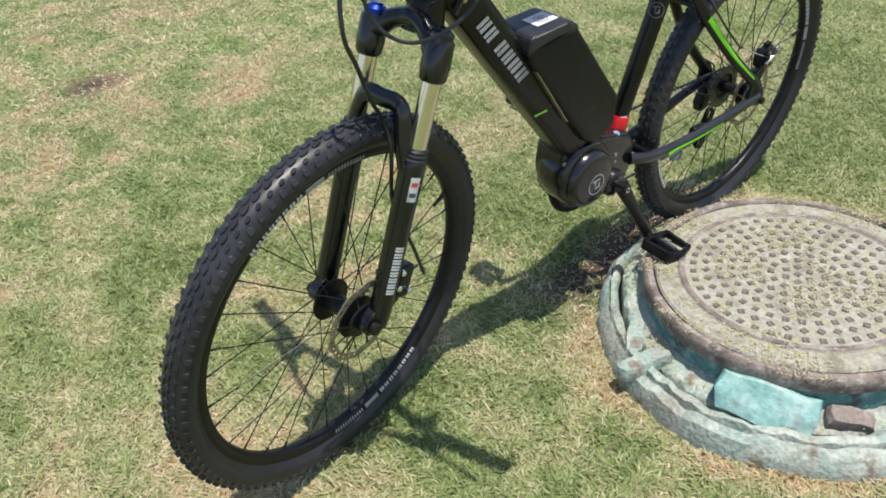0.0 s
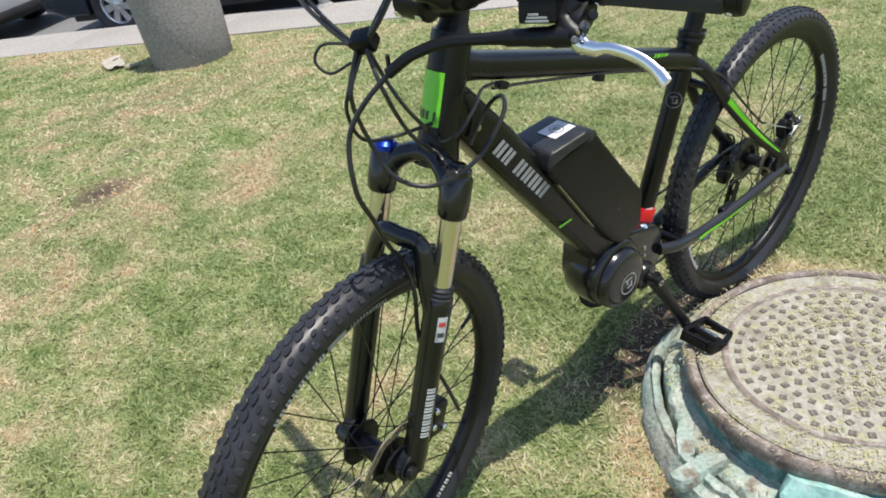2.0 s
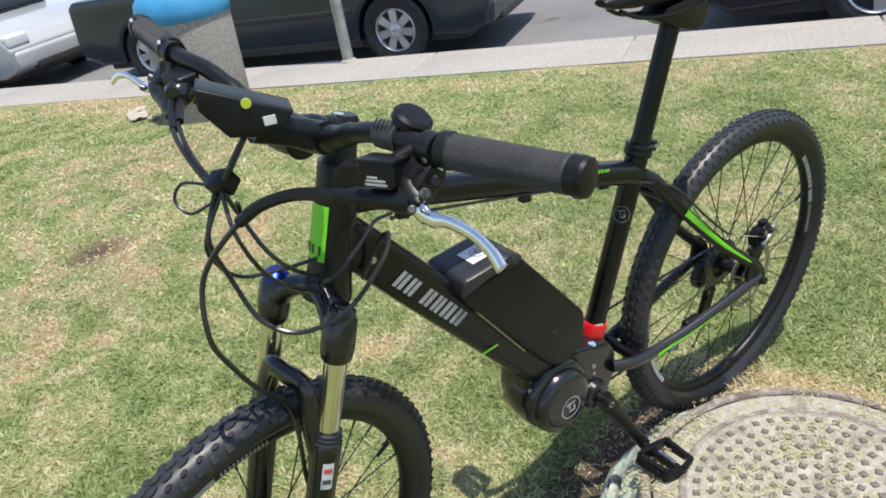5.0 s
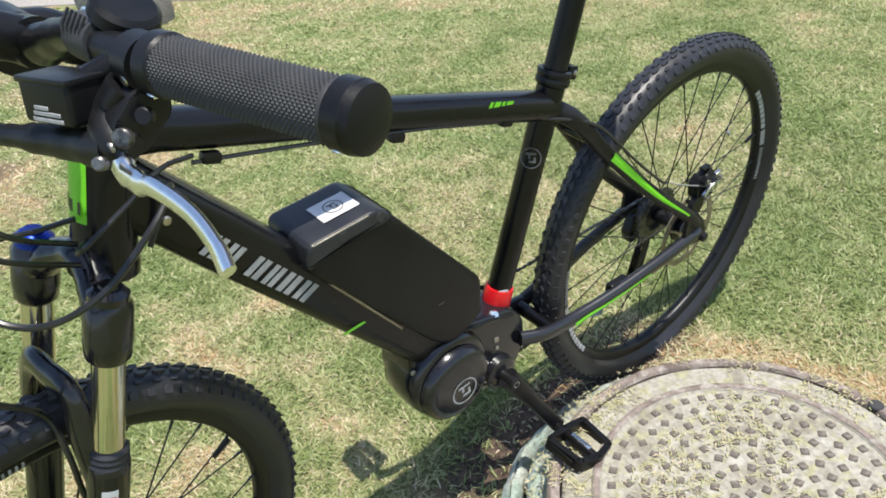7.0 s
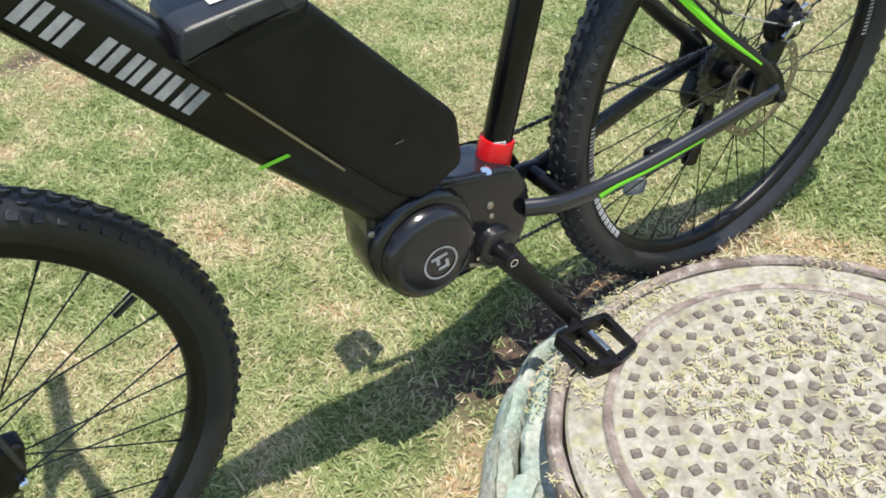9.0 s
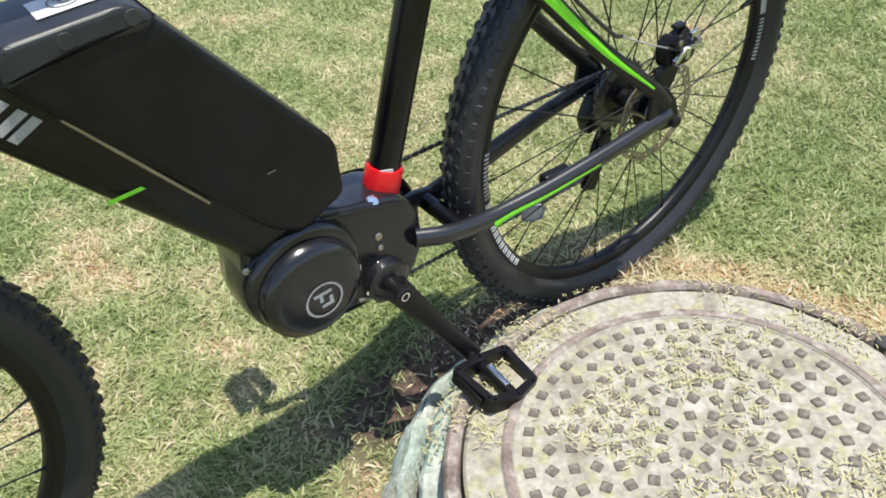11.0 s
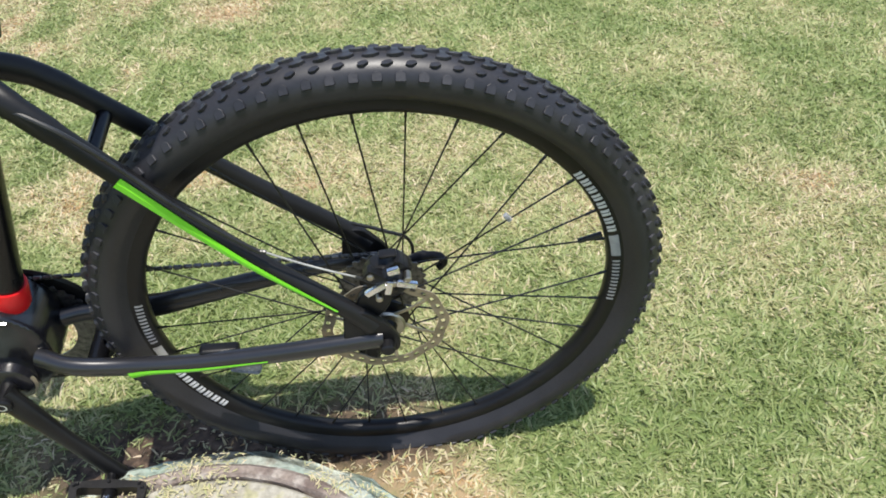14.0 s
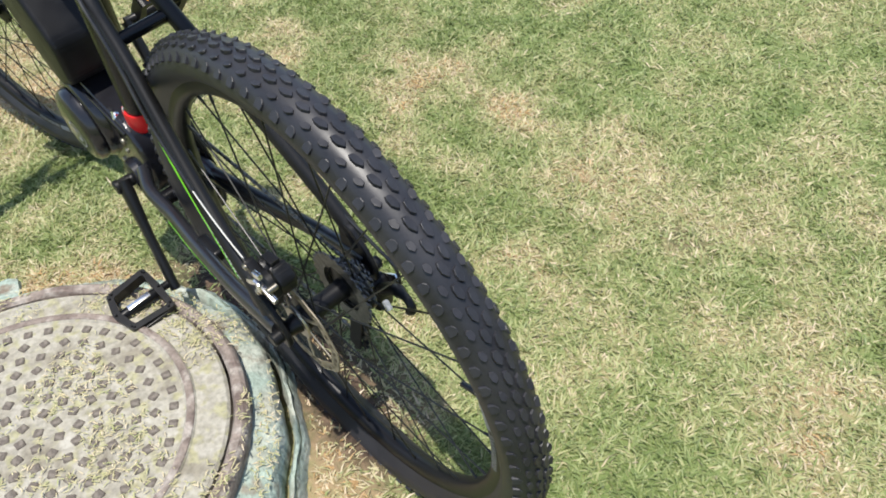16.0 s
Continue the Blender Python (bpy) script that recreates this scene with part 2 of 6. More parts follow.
car_alloy = surface("wheel_alloy", (0.55, 0.55, 0.56), (0.68, 0.68, 0.69), 0.3, metal=0.7, scale=20, bump=0.0)
lamp_clear = surface("lamp_lens", (0.55, 0.57, 0.58), (0.7, 0.72, 0.73), 0.1, scale=30, bump=0.0)
lamp_red = surface("tail_lens", (0.35, 0.01, 0.01), (0.5, 0.02, 0.02), 0.15, scale=30, bump=0.0)
blade_mat = toned("grass_blades", [(0.0, (0.212, 0.271, 0.092)), (0.3, (0.342, 0.384, 0.168)), (0.55, (0.466, 0.453, 0.237)), (0.76, (0.580, 0.507, 0.319)), (0.92, (0.704, 0.591, 0.431)), (1.0, (0.517, 0.345, 0.168))], 0.45, translucent=0.34)
turf_mat = toned("turf_thatch", [(0.0, (0.10, 0.145, 0.043)), (0.3, (0.145, 0.185, 0.062)), (0.6, (0.215, 0.210, 0.096)), (1.0, (0.300, 0.220, 0.126))], 0.9, bump=0.9)


# Building blocks
def part(name, me, material, parent=None, label="", smooth=True, at=None):
    """Links a bmesh or a mesh as one object under its thing or part."""
    if isinstance(me, bmesh.types.BMesh):
        bm, me = me, bpy.data.meshes.new(name)
        bm.to_mesh(me)
        bm.free()
    if material and not me.materials:
        me.materials.append(material)
    if smooth and len(me.polygons):
        me.polygons.foreach_set("use_smooth", [True] * len(me.polygons))
        me.set_sharp_from_angle(angle=radians(38))
    ob = new(name, me)
    ob.parent = parent
    if at is not None:
        ob.matrix_local = at
    if label:
        ob["label"] = label
    return ob


def pydata(verts, faces):
    me = bpy.data.meshes.new("mesh")
    me.from_pydata([tuple(v) for v in verts], [], faces)
    me.validate()
    return me


def join(*pieces):
    """One mesh out of several meshes."""
    verts, faces = [], []
    for me in pieces:
        k = len(verts)
        verts += [tuple(v.co) for v in me.vertices]
        faces += [[i + k for i in p.vertices] for p in me.polygons]
    return pydata(verts, faces)


def moved(me, m):
    me.transform(m)
    return me


def smooth_line(points, steps=8):
    """Points on a Catmull-Rom line through the given ones."""
    p = [Vector(q) for q in points]
    p = [p[0] * 2 - p[1]] + p + [p[-1] * 2 - p[-2]]
    out = []
    for i in range(1, len(p) - 2):
        for k in range(steps):
            t = k / steps
            out.append(0.5 * ((2 * p[i]) + (p[i + 1] - p[i - 1]) * t + (2 * p[i - 1] - 5 * p[i] + 4 * p[i + 1] - p[i + 2]) * t * t + (3 * p[i] - p[i - 1] - 3 * p[i + 1] + p[i + 2]) * t ** 3))
    return out + [p[-2]]


def tube(points, radius, seg=10, flat=1.0, side=None, power=2.0, caps=True):
    """A tube along points; radius is one value or one for each point; flat scales it across 'side'."""
    p = [Vector(q) for q in points]
    rad = [radius] * len(p) if isinstance(radius, (int, float)) else list(radius)
    flats = [flat] * len(p) if isinstance(flat, (int, float)) else list(flat)
    verts, faces = [], []
    ref = Vector(side) if side else None
    prev = None
    for i, q in enumerate(p):
        d = (p[min(i + 1, len(p) - 1)] - p[max(i - 1, 0)]).normalized()
        if ref is not None:
            u = (ref - d * ref.dot(d)).normalized()
        elif prev is None:
            u = d.orthogonal().normalized()
        else:
            u = (prev - d * prev.dot(d)).normalized()
        prev = u
        v = d.cross(u)
        for k in range(seg):
            a = 2 * math.pi * k / seg
            c, s = math.cos(a), math.sin(a)
            c, s = math.copysign(abs(c) ** (2 / power), c), math.copysign(abs(s) ** (2 / power), s)
            verts.append(q + u * (rad[i] * flats[i] * c) + v * (rad[i] * s))
    for i in range(len(p) - 1):
        for k in range(seg):
            a, b = i * seg + k, i * seg + (k + 1) % seg
            faces.append((a, b, b + seg, a + seg))
    if caps:
        faces.append(tuple(range(seg))[::-1])
        faces.append(tuple((len(p) - 1) * seg + k for k in range(seg)))
    return pydata(verts, faces)


def lathe(profile, seg=48, closed=False, arc=2 * math.pi):
    """Turns a profile of (radius, height) round the y axis."""
    verts, faces = [], []
    m = len(profile)
    full = arc > 6.28
    n = seg if full else seg + 1
    for k in range(n):
        a = arc * k / seg
        for r, h in profile:
            verts.append((r * math.cos(a), h, r * math.sin(a)))
    for k in range(seg):
        for j in range(m if closed else m - 1):
            a, b = k * m + j, k * m + (j + 1) % m
            c, d = ((k + 1) % n) * m + (j + 1) % m, ((k + 1) % n) * m + j
            faces.append((a, d, c, b))
    return pydata(verts, faces)


def disc(r, h0, h1, seg=32, bevel=0.002):
    """A solid disc round the y axis with rounded rims."""
    return lathe([(0.00005, h0), (r - bevel, h0), (r, h0 + bevel), (r, h1 - bevel), (r - bevel, h1), (0.00005, h1)], seg)


def block(size, bevel=0.004, segments=2, taper=1.0):
    """A rounded box; its top is scaled by taper."""
    bm = bmesh.new()
    bmesh.ops.create_cube(bm, size=1)
    for v in bm.verts:
        k = taper if v.co.z > 0 else 1.0
        v.co = Vector((v.co.x * size[0] * k, v.co.y * size[1] * k, v.co.z * size[2]))
    if bevel:
        bmesh.ops.bevel(bm, geom=bm.edges[:], offset=bevel, segments=segments, affect="EDGES", profile=0.6)
    me = bpy.data.meshes.new("mesh")
    bm.to_mesh(me)
    bm.free()
    return me


def prism(outline, y0, y1, bevel=0.003, segments=2):
    """An outline in x and z drawn out along y, with rounded edges."""
    bm = bmesh.new()
    vs = [bm.verts.new((x, y0, z)) for x, z in outline]
    f = bm.faces.new(vs)
    r = bmesh.ops.extrude_face_region(bm, geom=[f])
    bmesh.ops.translate(bm, vec=(0, y1 - y0, 0), verts=[v for v in r["geom"] if isinstance(v, bmesh.types.BMVert)])
    bmesh.ops.recalc_face_normals(bm, faces=bm.faces[:])
    if bevel:
        bmesh.ops.bevel(bm, geom=[e for e in bm.edges], offset=bevel, segments=segments, affect="EDGES", profile=0.6)
    me = bpy.data.meshes.new("mesh")
    bm.to_mesh(me)
    bm.free()
    return me


def rounded(points, r=0.01, n=4):
    """An outline with its corners rounded."""
    out = []
    m = len(points)
    for i in range(m):
        a, b, c = (Vector(points[j % m]) for j in (i - 1, i, i + 1))
        p, q = b + (a - b).normalized() * min(r, (a - b).length / 2.1), b + (c - b).normalized() * min(r, (c - b).length / 2.1)
        for k in range(n + 1):
            t = k / n
            out.append(tuple(p * (1 - t) ** 2 + b * 2 * t * (1 - t) + q * t * t))
    return out


def thing(name, label, category, matrix=None, group="", kind=""):
    ob = new(name)
    ob.empty_display_size = 0.1
    if matrix is not None:
        ob.matrix_world = matrix
    return tagged(ob, label, category, group, kind)


# The lie of the land: n runs from the street towards the lawn, u along the street
NX, NY, UX, UY = 0.847, 0.532, -0.532, 0.847


def street(n, u, z=0.0):
    return Vector((NX * n + UX * u, NY * n + UY * u, z))


def lattice(x, y, seed):
    """Smooth random values between 0 and 1 over the plane."""
    xi, yi = np.floor(x).astype(np.int64), np.floor(y).astype(np.int64)
    fx, fy = x - xi, y - yi
    fx, fy = fx * fx * (3 - 2 * fx), fy * fy * (3 - 2 * fy)

    def h(a, b):
        v = (a * 374761393 + b * 668265263 + seed * 974634777) & 0x7FFFFFFF
        v = ((v ^ (v >> 13)) * 1274126177) & 0x7FFFFFFF
        return ((v ^ (v >> 16)) & 0xFFFF) / 65535.0
    return (h(xi, yi) * (1 - fx) + h(xi + 1, yi) * fx) * (1 - fy) + (h(xi, yi + 1) * (1 - fx) + h(xi + 1, yi + 1) * fx) * fy


def land(x, y):
    """Height of the turf."""
    n = NX * x + NY * y
    t = np.clip((-1.0 - n) / 2.0, 0, 1)
    z = -0.05 * t * t * (3 - 2 * t)
    z = z + 0.014 * (lattice(x * 2.2, y * 2.2, 1) - 0.5) + 0.008 * (lattice(x * 7, y * 7, 2) - 0.5)
    z = z - 0.020 * np.exp(-((x - 1.16) ** 2 + y ** 2) / 0.16) + 0.032 * np.exp(-(x ** 2 + (y + 0.02) ** 2) / 0.055)
    return np.where(n < -3.21, -0.46, z)


MAN_X, MAN_Y, LID_Z = 0.288, 0.385, 0.122


SPOTS = [(0.19, -0.78, 0.10, 0.35), (-0.42, -0.60, 0.13, 0.38), (-1.0, -0.61, 0.15, 0.4), (1.31, -1.71, 0.2, 0.3), (0.77, -0.81, 0.1, 0.3), (-0.22, -0.97, 0.09, 0.35),
         (-0.06, 0.15, 0.15, 0.75), (-0.24, 0.42, 0.10, 0.45), (-0.2, 0.75, 0.12, 0.3)]
BARE = [(0.92, -2.57, 0.15, 0.11, 1.0), (0.62, -2.95, 0.10, 0.06, 0.7), (1.1, -2.2, 0.7, 0.6, 0.18), (0.15, -3.7, 0.9, 0.5, 0.35), (-0.10, -0.78, 0.07, 0.04, 0.7), (0.46, -0.05, 0.22, 0.12, 1.0), (0.16, -0.060, 0.28, 0.10, 1.0), (0.0, -0.01, 0.09, 0.04, 0.8), (-1.02, -0.62, 0.06, 0.05, 0.5)]


def bareness(x, y):
    """Where the soil shows."""
    return np.clip(sum(k * np.exp(-(((x - a) / p) ** 2 + ((y - b) / q) ** 2)) for a, b, p, q, k in BARE), 0, 1)


def dryness(x, y):
    """0 green, 1 scorched: broad and small patches, the rim round the manhole and dry spots."""
    d = 0.14 * lattice(x * 1.15 + 9, y * 1.15, 3) + 0.26 * lattice(x * 3.1, y * 3.1, 4) + 0.36 * lattice(x * 8, y * 8, 5) + 0.24 * lattice(x * 20, y * 20, 6)
    d = (d - 0.5) * (1.35 + 0.85 * np.clip((x + 0.2) / 0.9, 0, 1)) + 0.37
    d = d + 0.25 * np.clip((lattice(x * 7.3 + 2, y * 7.3, 8) - 0.72) / 0.2, 0, 1)
    n = NX * x + NY * y
    d = d + 0.05 * np.clip((-n - 1.5) / 1.3, 0, 1) + 0.30 * np.clip((-n - 2.2) / 0.8, 0, 1) * (0.4 + 0.6 * lattice(x * 1.7, y * 1.7, 12)) + 0.30 * np.exp(-(((x - 0.2) / 1.1) ** 2 + ((y + 3.5) / 0.8) ** 2))
    d = d - 0.07 * np.clip((-0.15 - x) / 0.4, 0, 1)
    r = np.hypot(x - MAN_X, y - MAN_Y)
    d = d + 0.60 * np.exp(-((r - 0.46) / 0.06) ** 2)
    for a, b, s, k in SPOTS:
        d = d + 0.8 * k * np.exp(-((x - a) ** 2 + (y - b) ** 2) / s ** 2)
    return np.clip(d, 0, 1)


# Ground, pavement, road
def build_ground():
    ns = [-400, -120, -40, -16, -8, -4.5, -3.45, -3.22] + [-3.20 + 0.0583 * i for i in range(46)] + [-0.52 + 0.02 * i for i in range(66)] + [0.8 + 0.055 * i for i in range(37)] + [2.9, 3.3, 4, 6, 12, 40, 120, 400]
    us = [-400, -120, -40, -16, -10] + [-7.6 + 0.06 * i for i in range(115)] + [-0.7 + 0.02 * i for i in range(60)] + [0.5 + 0.06 * i for i in range(30)] + [2.6, 3.2, 4.5, 8, 20, 60, 160, 400]
    nn, uu = np.meshgrid(ns, us, indexing="ij")
    x, y = NX * nn + UX * uu, NY * nn + UY * uu
    z = land(x, y) - 0.006
    verts = np.stack([x, y, z], -1).reshape(-1, 3)
    w = len(us)
    faces = [(i * w + j, (i + 1) * w + j, (i + 1) * w + j + 1, i * w + j + 1) for i in range(len(ns) - 1) for j in range(w - 1)]
    me = pydata(verts, faces)
    at = me.attributes.new("tone", "FLOAT", "POINT")
    edge = np.minimum(np.minimum(2.75 - nn, uu + 7.5), 2.25 - uu).reshape(-1)
    keep = np.clip(edge / 0.8, 0, 1)
    at.data.foreach_set("value", (0.42 + (dryness(verts[:, 0], verts[:, 1]) - 0.42) * keep).astype(np.float32))
    me.attributes.new("bare", "FLOAT", "POINT").data.foreach_set("value", bareness(verts[:, 0], verts[:, 1]).astype(np.float32))
    part("ground", me, turf_mat)
    tagged(bpy.data.objects["ground"], "mown lawn of green and straw-dry turf", "ground", kind="structure")


def build_blades(name, count, inside, near, label, seed, length, width, lie, spread):
    """Loose blades of mown grass over a stretch of lawn, as one mesh."""
    rng = np.random.default_rng(seed)
    x = rng.uniform(near[0], near[1], count)
    y = rng.uniform(near[2], near[3], count)
    keep = inside(x, y, rng.random(count))
    r = np.hypot(x - MAN_X, y - MAN_Y)
    keep &= (r > 0.405 + 0.03 * rng.random(count)) & (NX * x + NY * y > -3.18 + 0.05 * rng.random(count))
    keep &= rng.random(count) > 0.88 * bareness(x, y)
    x, y = x[keep], y[keep]
    m = len(x)
    z = land(x, y) - 0.008
    dry = dryness(x, y)
    ln = length * rng.uniform(0.55, 1.35, m)
    ln *= 1.0 - 0.25 * dry
    wd = width * rng.uniform(0.6, 1.3, m)
    tuft = lattice(x * 34, y * 34, 41) * 2.6 + lattice(x * 13, y * 13, 42) * 1.4
    az = tuft * np.pi * 2 + rng.normal(0, 0.9, m)
    ln *= 0.7 + 0.65 * lattice(x * 26, y * 26, 43)
    tilt = np.radians(rng.normal(lie, 17, m).clip(8, 86))
    d = np.stack([np.cos(az) * np.sin(tilt), np.sin(az) * np.sin(tilt), np.cos(tilt)], -1)
    bend = tilt + np.radians(rng.uniform(5, 45, m))
    d2 = np.stack([np.cos(az) * np.sin(bend), np.sin(az) * np.sin(bend), np.cos(bend)], -1)
    s = np.stack([-np.sin(az), np.cos(az), 0 * az], -1)
    twist = rng.normal(0, 0.6, m)[:, None]
    s = s * np.cos(twist) + np.cross(d, s) * np.sin(twist)
    base = np.stack([x, y, z], -1)
    mid = base + d * (ln * 0.55)[:, None]
    tip = mid + d2 * (ln * 0.5)[:, None]
    tip[:, 2] = np.maximum(tip[:, 2], z + 0.004)
    hw = (wd / 2)[:, None]
    verts = np.stack([base - s * hw, base + s * hw, mid - s * hw * 0.9, mid + s * hw * 0.9, tip], 1).reshape(-1, 3)
    me = bpy.data.meshes.new(name)
    k = np.arange(m) * 5
    loops = np.stack([k, k + 1, k + 3, k + 2, k + 2, k + 3, k + 4], -1).reshape(-1)
    starts = np.stack([np.arange(m) * 7, np.arange(m) * 7 + 4], -1).reshape(-1)
    me.vertices.add(m * 5)
    me.vertices.foreach_set("co", verts.astype(np.float32).reshape(-1))
    me.loops.add(len(loops))
    me.loops.foreach_set("vertex_index", loops.astype(np.int32))
    me.polygons.add(m * 2)
    me.polygons.foreach_set("loop_start", starts.astype(np.int32))
    me.update(calc_edges=True)
    tone = dry * 0.75 + 0.22 * (lattice(x * 48, y * 48, 44) - 0.5) + rng.normal(0, spread, m) + np.where(rng.random(m) < 0.12 + 0.16 * dry, 0.26, 0)
    tone = np.minimum(tone, np.where(dry > 0.8, 1.0, 0.93))
    at = me.attributes.new("tone", "FLOAT", "POINT")
    at.data.foreach_set("value", np.repeat(np.clip(tone, 0, 1), 5).astype(np.float32))
    me.materials.append(blade_mat)
    tagged(new(name, me), label, "grass", kind="stuff")


build_ground()


def build_pavement():
    top = thing("pavement", "pale concrete pavement slabs beside the kerb", "pavement", Matrix.Translation(street(-3.53, 0, -0.05)), kind="structure")
    turn = Matrix.Rotation(math.atan2(UY, UX), 4, "Z")
    slab = block((1.4985, 0.50, 0.24), 0.003)
    kerb = block((1.494, 0.148, 0.36), 0.018, 3)
    for i in range(-9, 8):
        off = Vector((UX, UY, 0)) * (1.5 * i)
        part("slab", slab, pale_concrete, top, at=Matrix.Translation(off + Vector((NX, NY, 0)) * 0.075 + Vector((0, 0, -0.12))) @ turn)
        part("kerbstone", kerb, pale_concrete, top, at=Matrix.Translation(off - Vector((NX, NY, 0)) * 0.252 + Vector((0, 0, -0.182))) @ turn)


def build_road():
    ns = [-14, -9, -6, -4.5, -3.86]
    us = [-80, -30, -14, -8, -4, 0, 4, 8, 30, 80]
    verts = [street(n, u, -0.330 - 0.012 * (abs(n + 3.86) < 0.1)) for n in ns for u in us]
    w = len(us)
    part("road", pydata(verts, [(i * w + j, (i + 1) * w + j, (i + 1) * w + j + 1, i * w + j + 1) for i in range(len(ns) - 1) for j in range(w - 1)]), asphalt, smooth=False)
    tagged(bpy.data.objects["road"], "grey asphalt road with dark oil stains", "road", kind="structure")


build_pavement()
build_road()


# The manhole
def ring_noise(a, h, seed):
    return noise.noise(Vector((math.cos(a) * 3.1, math.sin(a) * 3.1, h * 9 + seed)))


def back_side(a):
    """1 on the side of the manhole next to the rear wheel, where the concrete stands higher."""
    c = 0.5 + 0.5 * math.cos(a - radians(-112))
    return c * c


def build_manhole():
    base = Matrix.Rotation(radians(90), 4, "X")
    # raised concrete collar, rough and cracked
    seg, verts, faces = 180, [], []
    for k in range(seg):
        a = 2 * math.pi * k / seg
        f = back_side(a)
        w = 1 - 0.68 * f
        prof = [(0.322, 0.045 + 0.048 * f), (0.338, 0.034 + 0.056 * f), (0.352, 0.029 + 0.055 * f), (0.366, 0.030 + 0.048 * f), (0.3735, 0.024 + 0.042 * f), (0.3765, -0.006), (0.3815, -0.008), (0.385, 0.036), (0.385 + 0.014 * w, 0.048), (0.385 + 0.028 * w, 0.047), (0.385 + 0.033 * w, 0.031), (0.385 + 0.038 * w, 0.043), (0.385 + 0.058 * w, 0.032), (0.385 + 0.070 * w, 0.006), (0.385 + 0.076 * w, -0.04)]
        for j, (r, h) in enumerate(prof):
            wander = ring_noise(a, 0.3, 2.0) * 0.012 * (j > 2) + noise.noise(Vector((math.cos(a) * 16, math.sin(a) * 16, 3))) * 0.004 * (2 < j)
            b = noise.noise(Vector((math.cos(a) * 9, math.sin(a) * 9, j * 0.45))) * (0.006 if j < 5 else 0.013 * (j > 6)) + noise.noise(Vector((math.cos(a) * 34, math.sin(a) * 34, j * 0.9))) * 0.006
            verts.append((math.cos(a) * (r + wander), math.sin(a) * (r + wander), h + b))
    m = len(prof)
    for k in range(seg):
        for j in range(m - 1):
            faces.append((k * m + j, ((k + 1) % seg) * m + j, ((k + 1) % seg) * m + j + 1, k * m + j + 1))
    manhole = thing("manhole", "raised round manhole with dusty iron lid and mint-painted concrete", "manhole", Matrix.Translation((MAN_X, MAN_Y, 0)))
    collar = part("collar", pydata(verts, faces), mint_concrete, manhole, "cracked concrete ring with flaking mint paint")

    def lump(size, at, turn, mat, name, seed):
        bm = bmesh.new()
        bmesh.ops.create_cube(bm, size=1)
        bmesh.ops.subdivide_edges(bm, edges=bm.edges[:], cuts=5, use_grid_fill=True)
        for v in bm.verts:
            c = v.co.copy()
            s = 1 - 0.16 * (abs(c.x) * abs(c.y) + abs(c.y) * abs(c.z) + abs(c.x) * abs(c.z)) * 1.6
            v.co = Vector((c.x * size[0] * s, c.y * size[1] * s, c.z * size[2] * s))
            v.co += noise.noise_vector(v.co * 24 + Vector((seed, 0, 0))) * 0.007
        part(name, bm, mat, collar, at=Matrix.Translation((at[0] - MAN_X, at[1] - MAN_Y, at[2])) @ Euler([radians(a) for a in turn]).to_matrix().to_4x4())
    lump((0.20, 0.088, 0.085), (0.600, 0.512, 0.046), (-34, 4, 108), mint_block, "mortar_block", 1.0)
    lump((0.125, 0.040, 0.038), (0.678, 0.282, 0.044), (10, 5, -20), mint_concrete, "mortar_stub", 4.0)
    lump((0.09, 0.04, 0.032), (0.525, 0.64, 0.040), (12, 8, 128), rust_iron, "mortar_lump", 8.0)
    lump((0.10, 0.035, 0.04), (0.625, 0.215, 0.040), (0, 8, 30), mint_concrete, "mortar_lump", 11.0)
    # iron frame
    ironwork = part("frame", lathe([(0.314, -0.02), (0.330, -0.02), (0.327, 0.04), (0.325, 0.098)], 96), teal_paint, manhole, "iron frame with worn teal paint", at=base)
    rim = lathe([(0.300, 0.085), (0.326, 0.085), (0.331, 0.092), (0.331, 0.108), (0.328, LID_Z - 0.003), (0.322, LID_Z + 0.002), (0.311, LID_Z + 0.001), (0.307, LID_Z - 0.004), (0.307, 0.09)], 120)
    for v in rim.vertices:
        q = v.co.normalized()
        v.co += Vector((q.x, 0, q.z)) * 0.0022 * noise.noise(v.co * 30) + Vector((0, 0.0016 * noise.noise(v.co * 22 + Vector((4, 0, 0))), 0))
    part("rim", rim, rust_iron, ironwork)
    # lid
    t = LID_Z
    prof = [(0.0001, t), (0.10, t), (0.236, t), (0.238, t + 0.003), (0.241, t + 0.0045), (0.249, t + 0.0045), (0.252, t + 0.003), (0.254, t), (0.28, t), (0.298, t - 0.001), (0.3025, t - 0.005), (0.3025, t - 0.03)]
    lid = part("lid", lathe(prof, 120), lid_iron, manhole, "round dusty cast-iron lid", at=base)
    part("ridge", lathe([(0.2375, t), (0.2395, t + 0.005), (0.2425, t + 0.0062), (0.248, t + 0.0062), (0.251, t + 0.005), (0.253, t)], 120), rust_iron, lid)
    stud = moved(block((0.0155, 0.0155, 0.006), 0.0014, 1, 0.84), Matrix.Rotation(radians(-90), 4, "X"))
    rng = random.Random(5)
    for ring in range(1, 9):
        r = 0.0275 * ring
        for k in range(6 * ring if ring < 5 else 5 * ring + 3):
            a = 2 * math.pi * (k + 0.5 * (ring % 2)) / (6 * ring if ring < 5 else 5 * ring + 3)
            if r > 0.226:
                continue
            part("stud", stud, stud_iron, lid, smooth=False, at=Matrix.Translation((r * math.cos(a), t + 0.0005 - 0.0012 * rng.random(), r * math.sin(a))) @ Matrix.Rotation(-a + radians(45 if ring % 2 else 0) + rng.uniform(-0.08, 0.08), 4, "Y"))
    part("stud", stud, stud_iron, lid, smooth=False, at=Matrix.Translation((0, t, 0)))
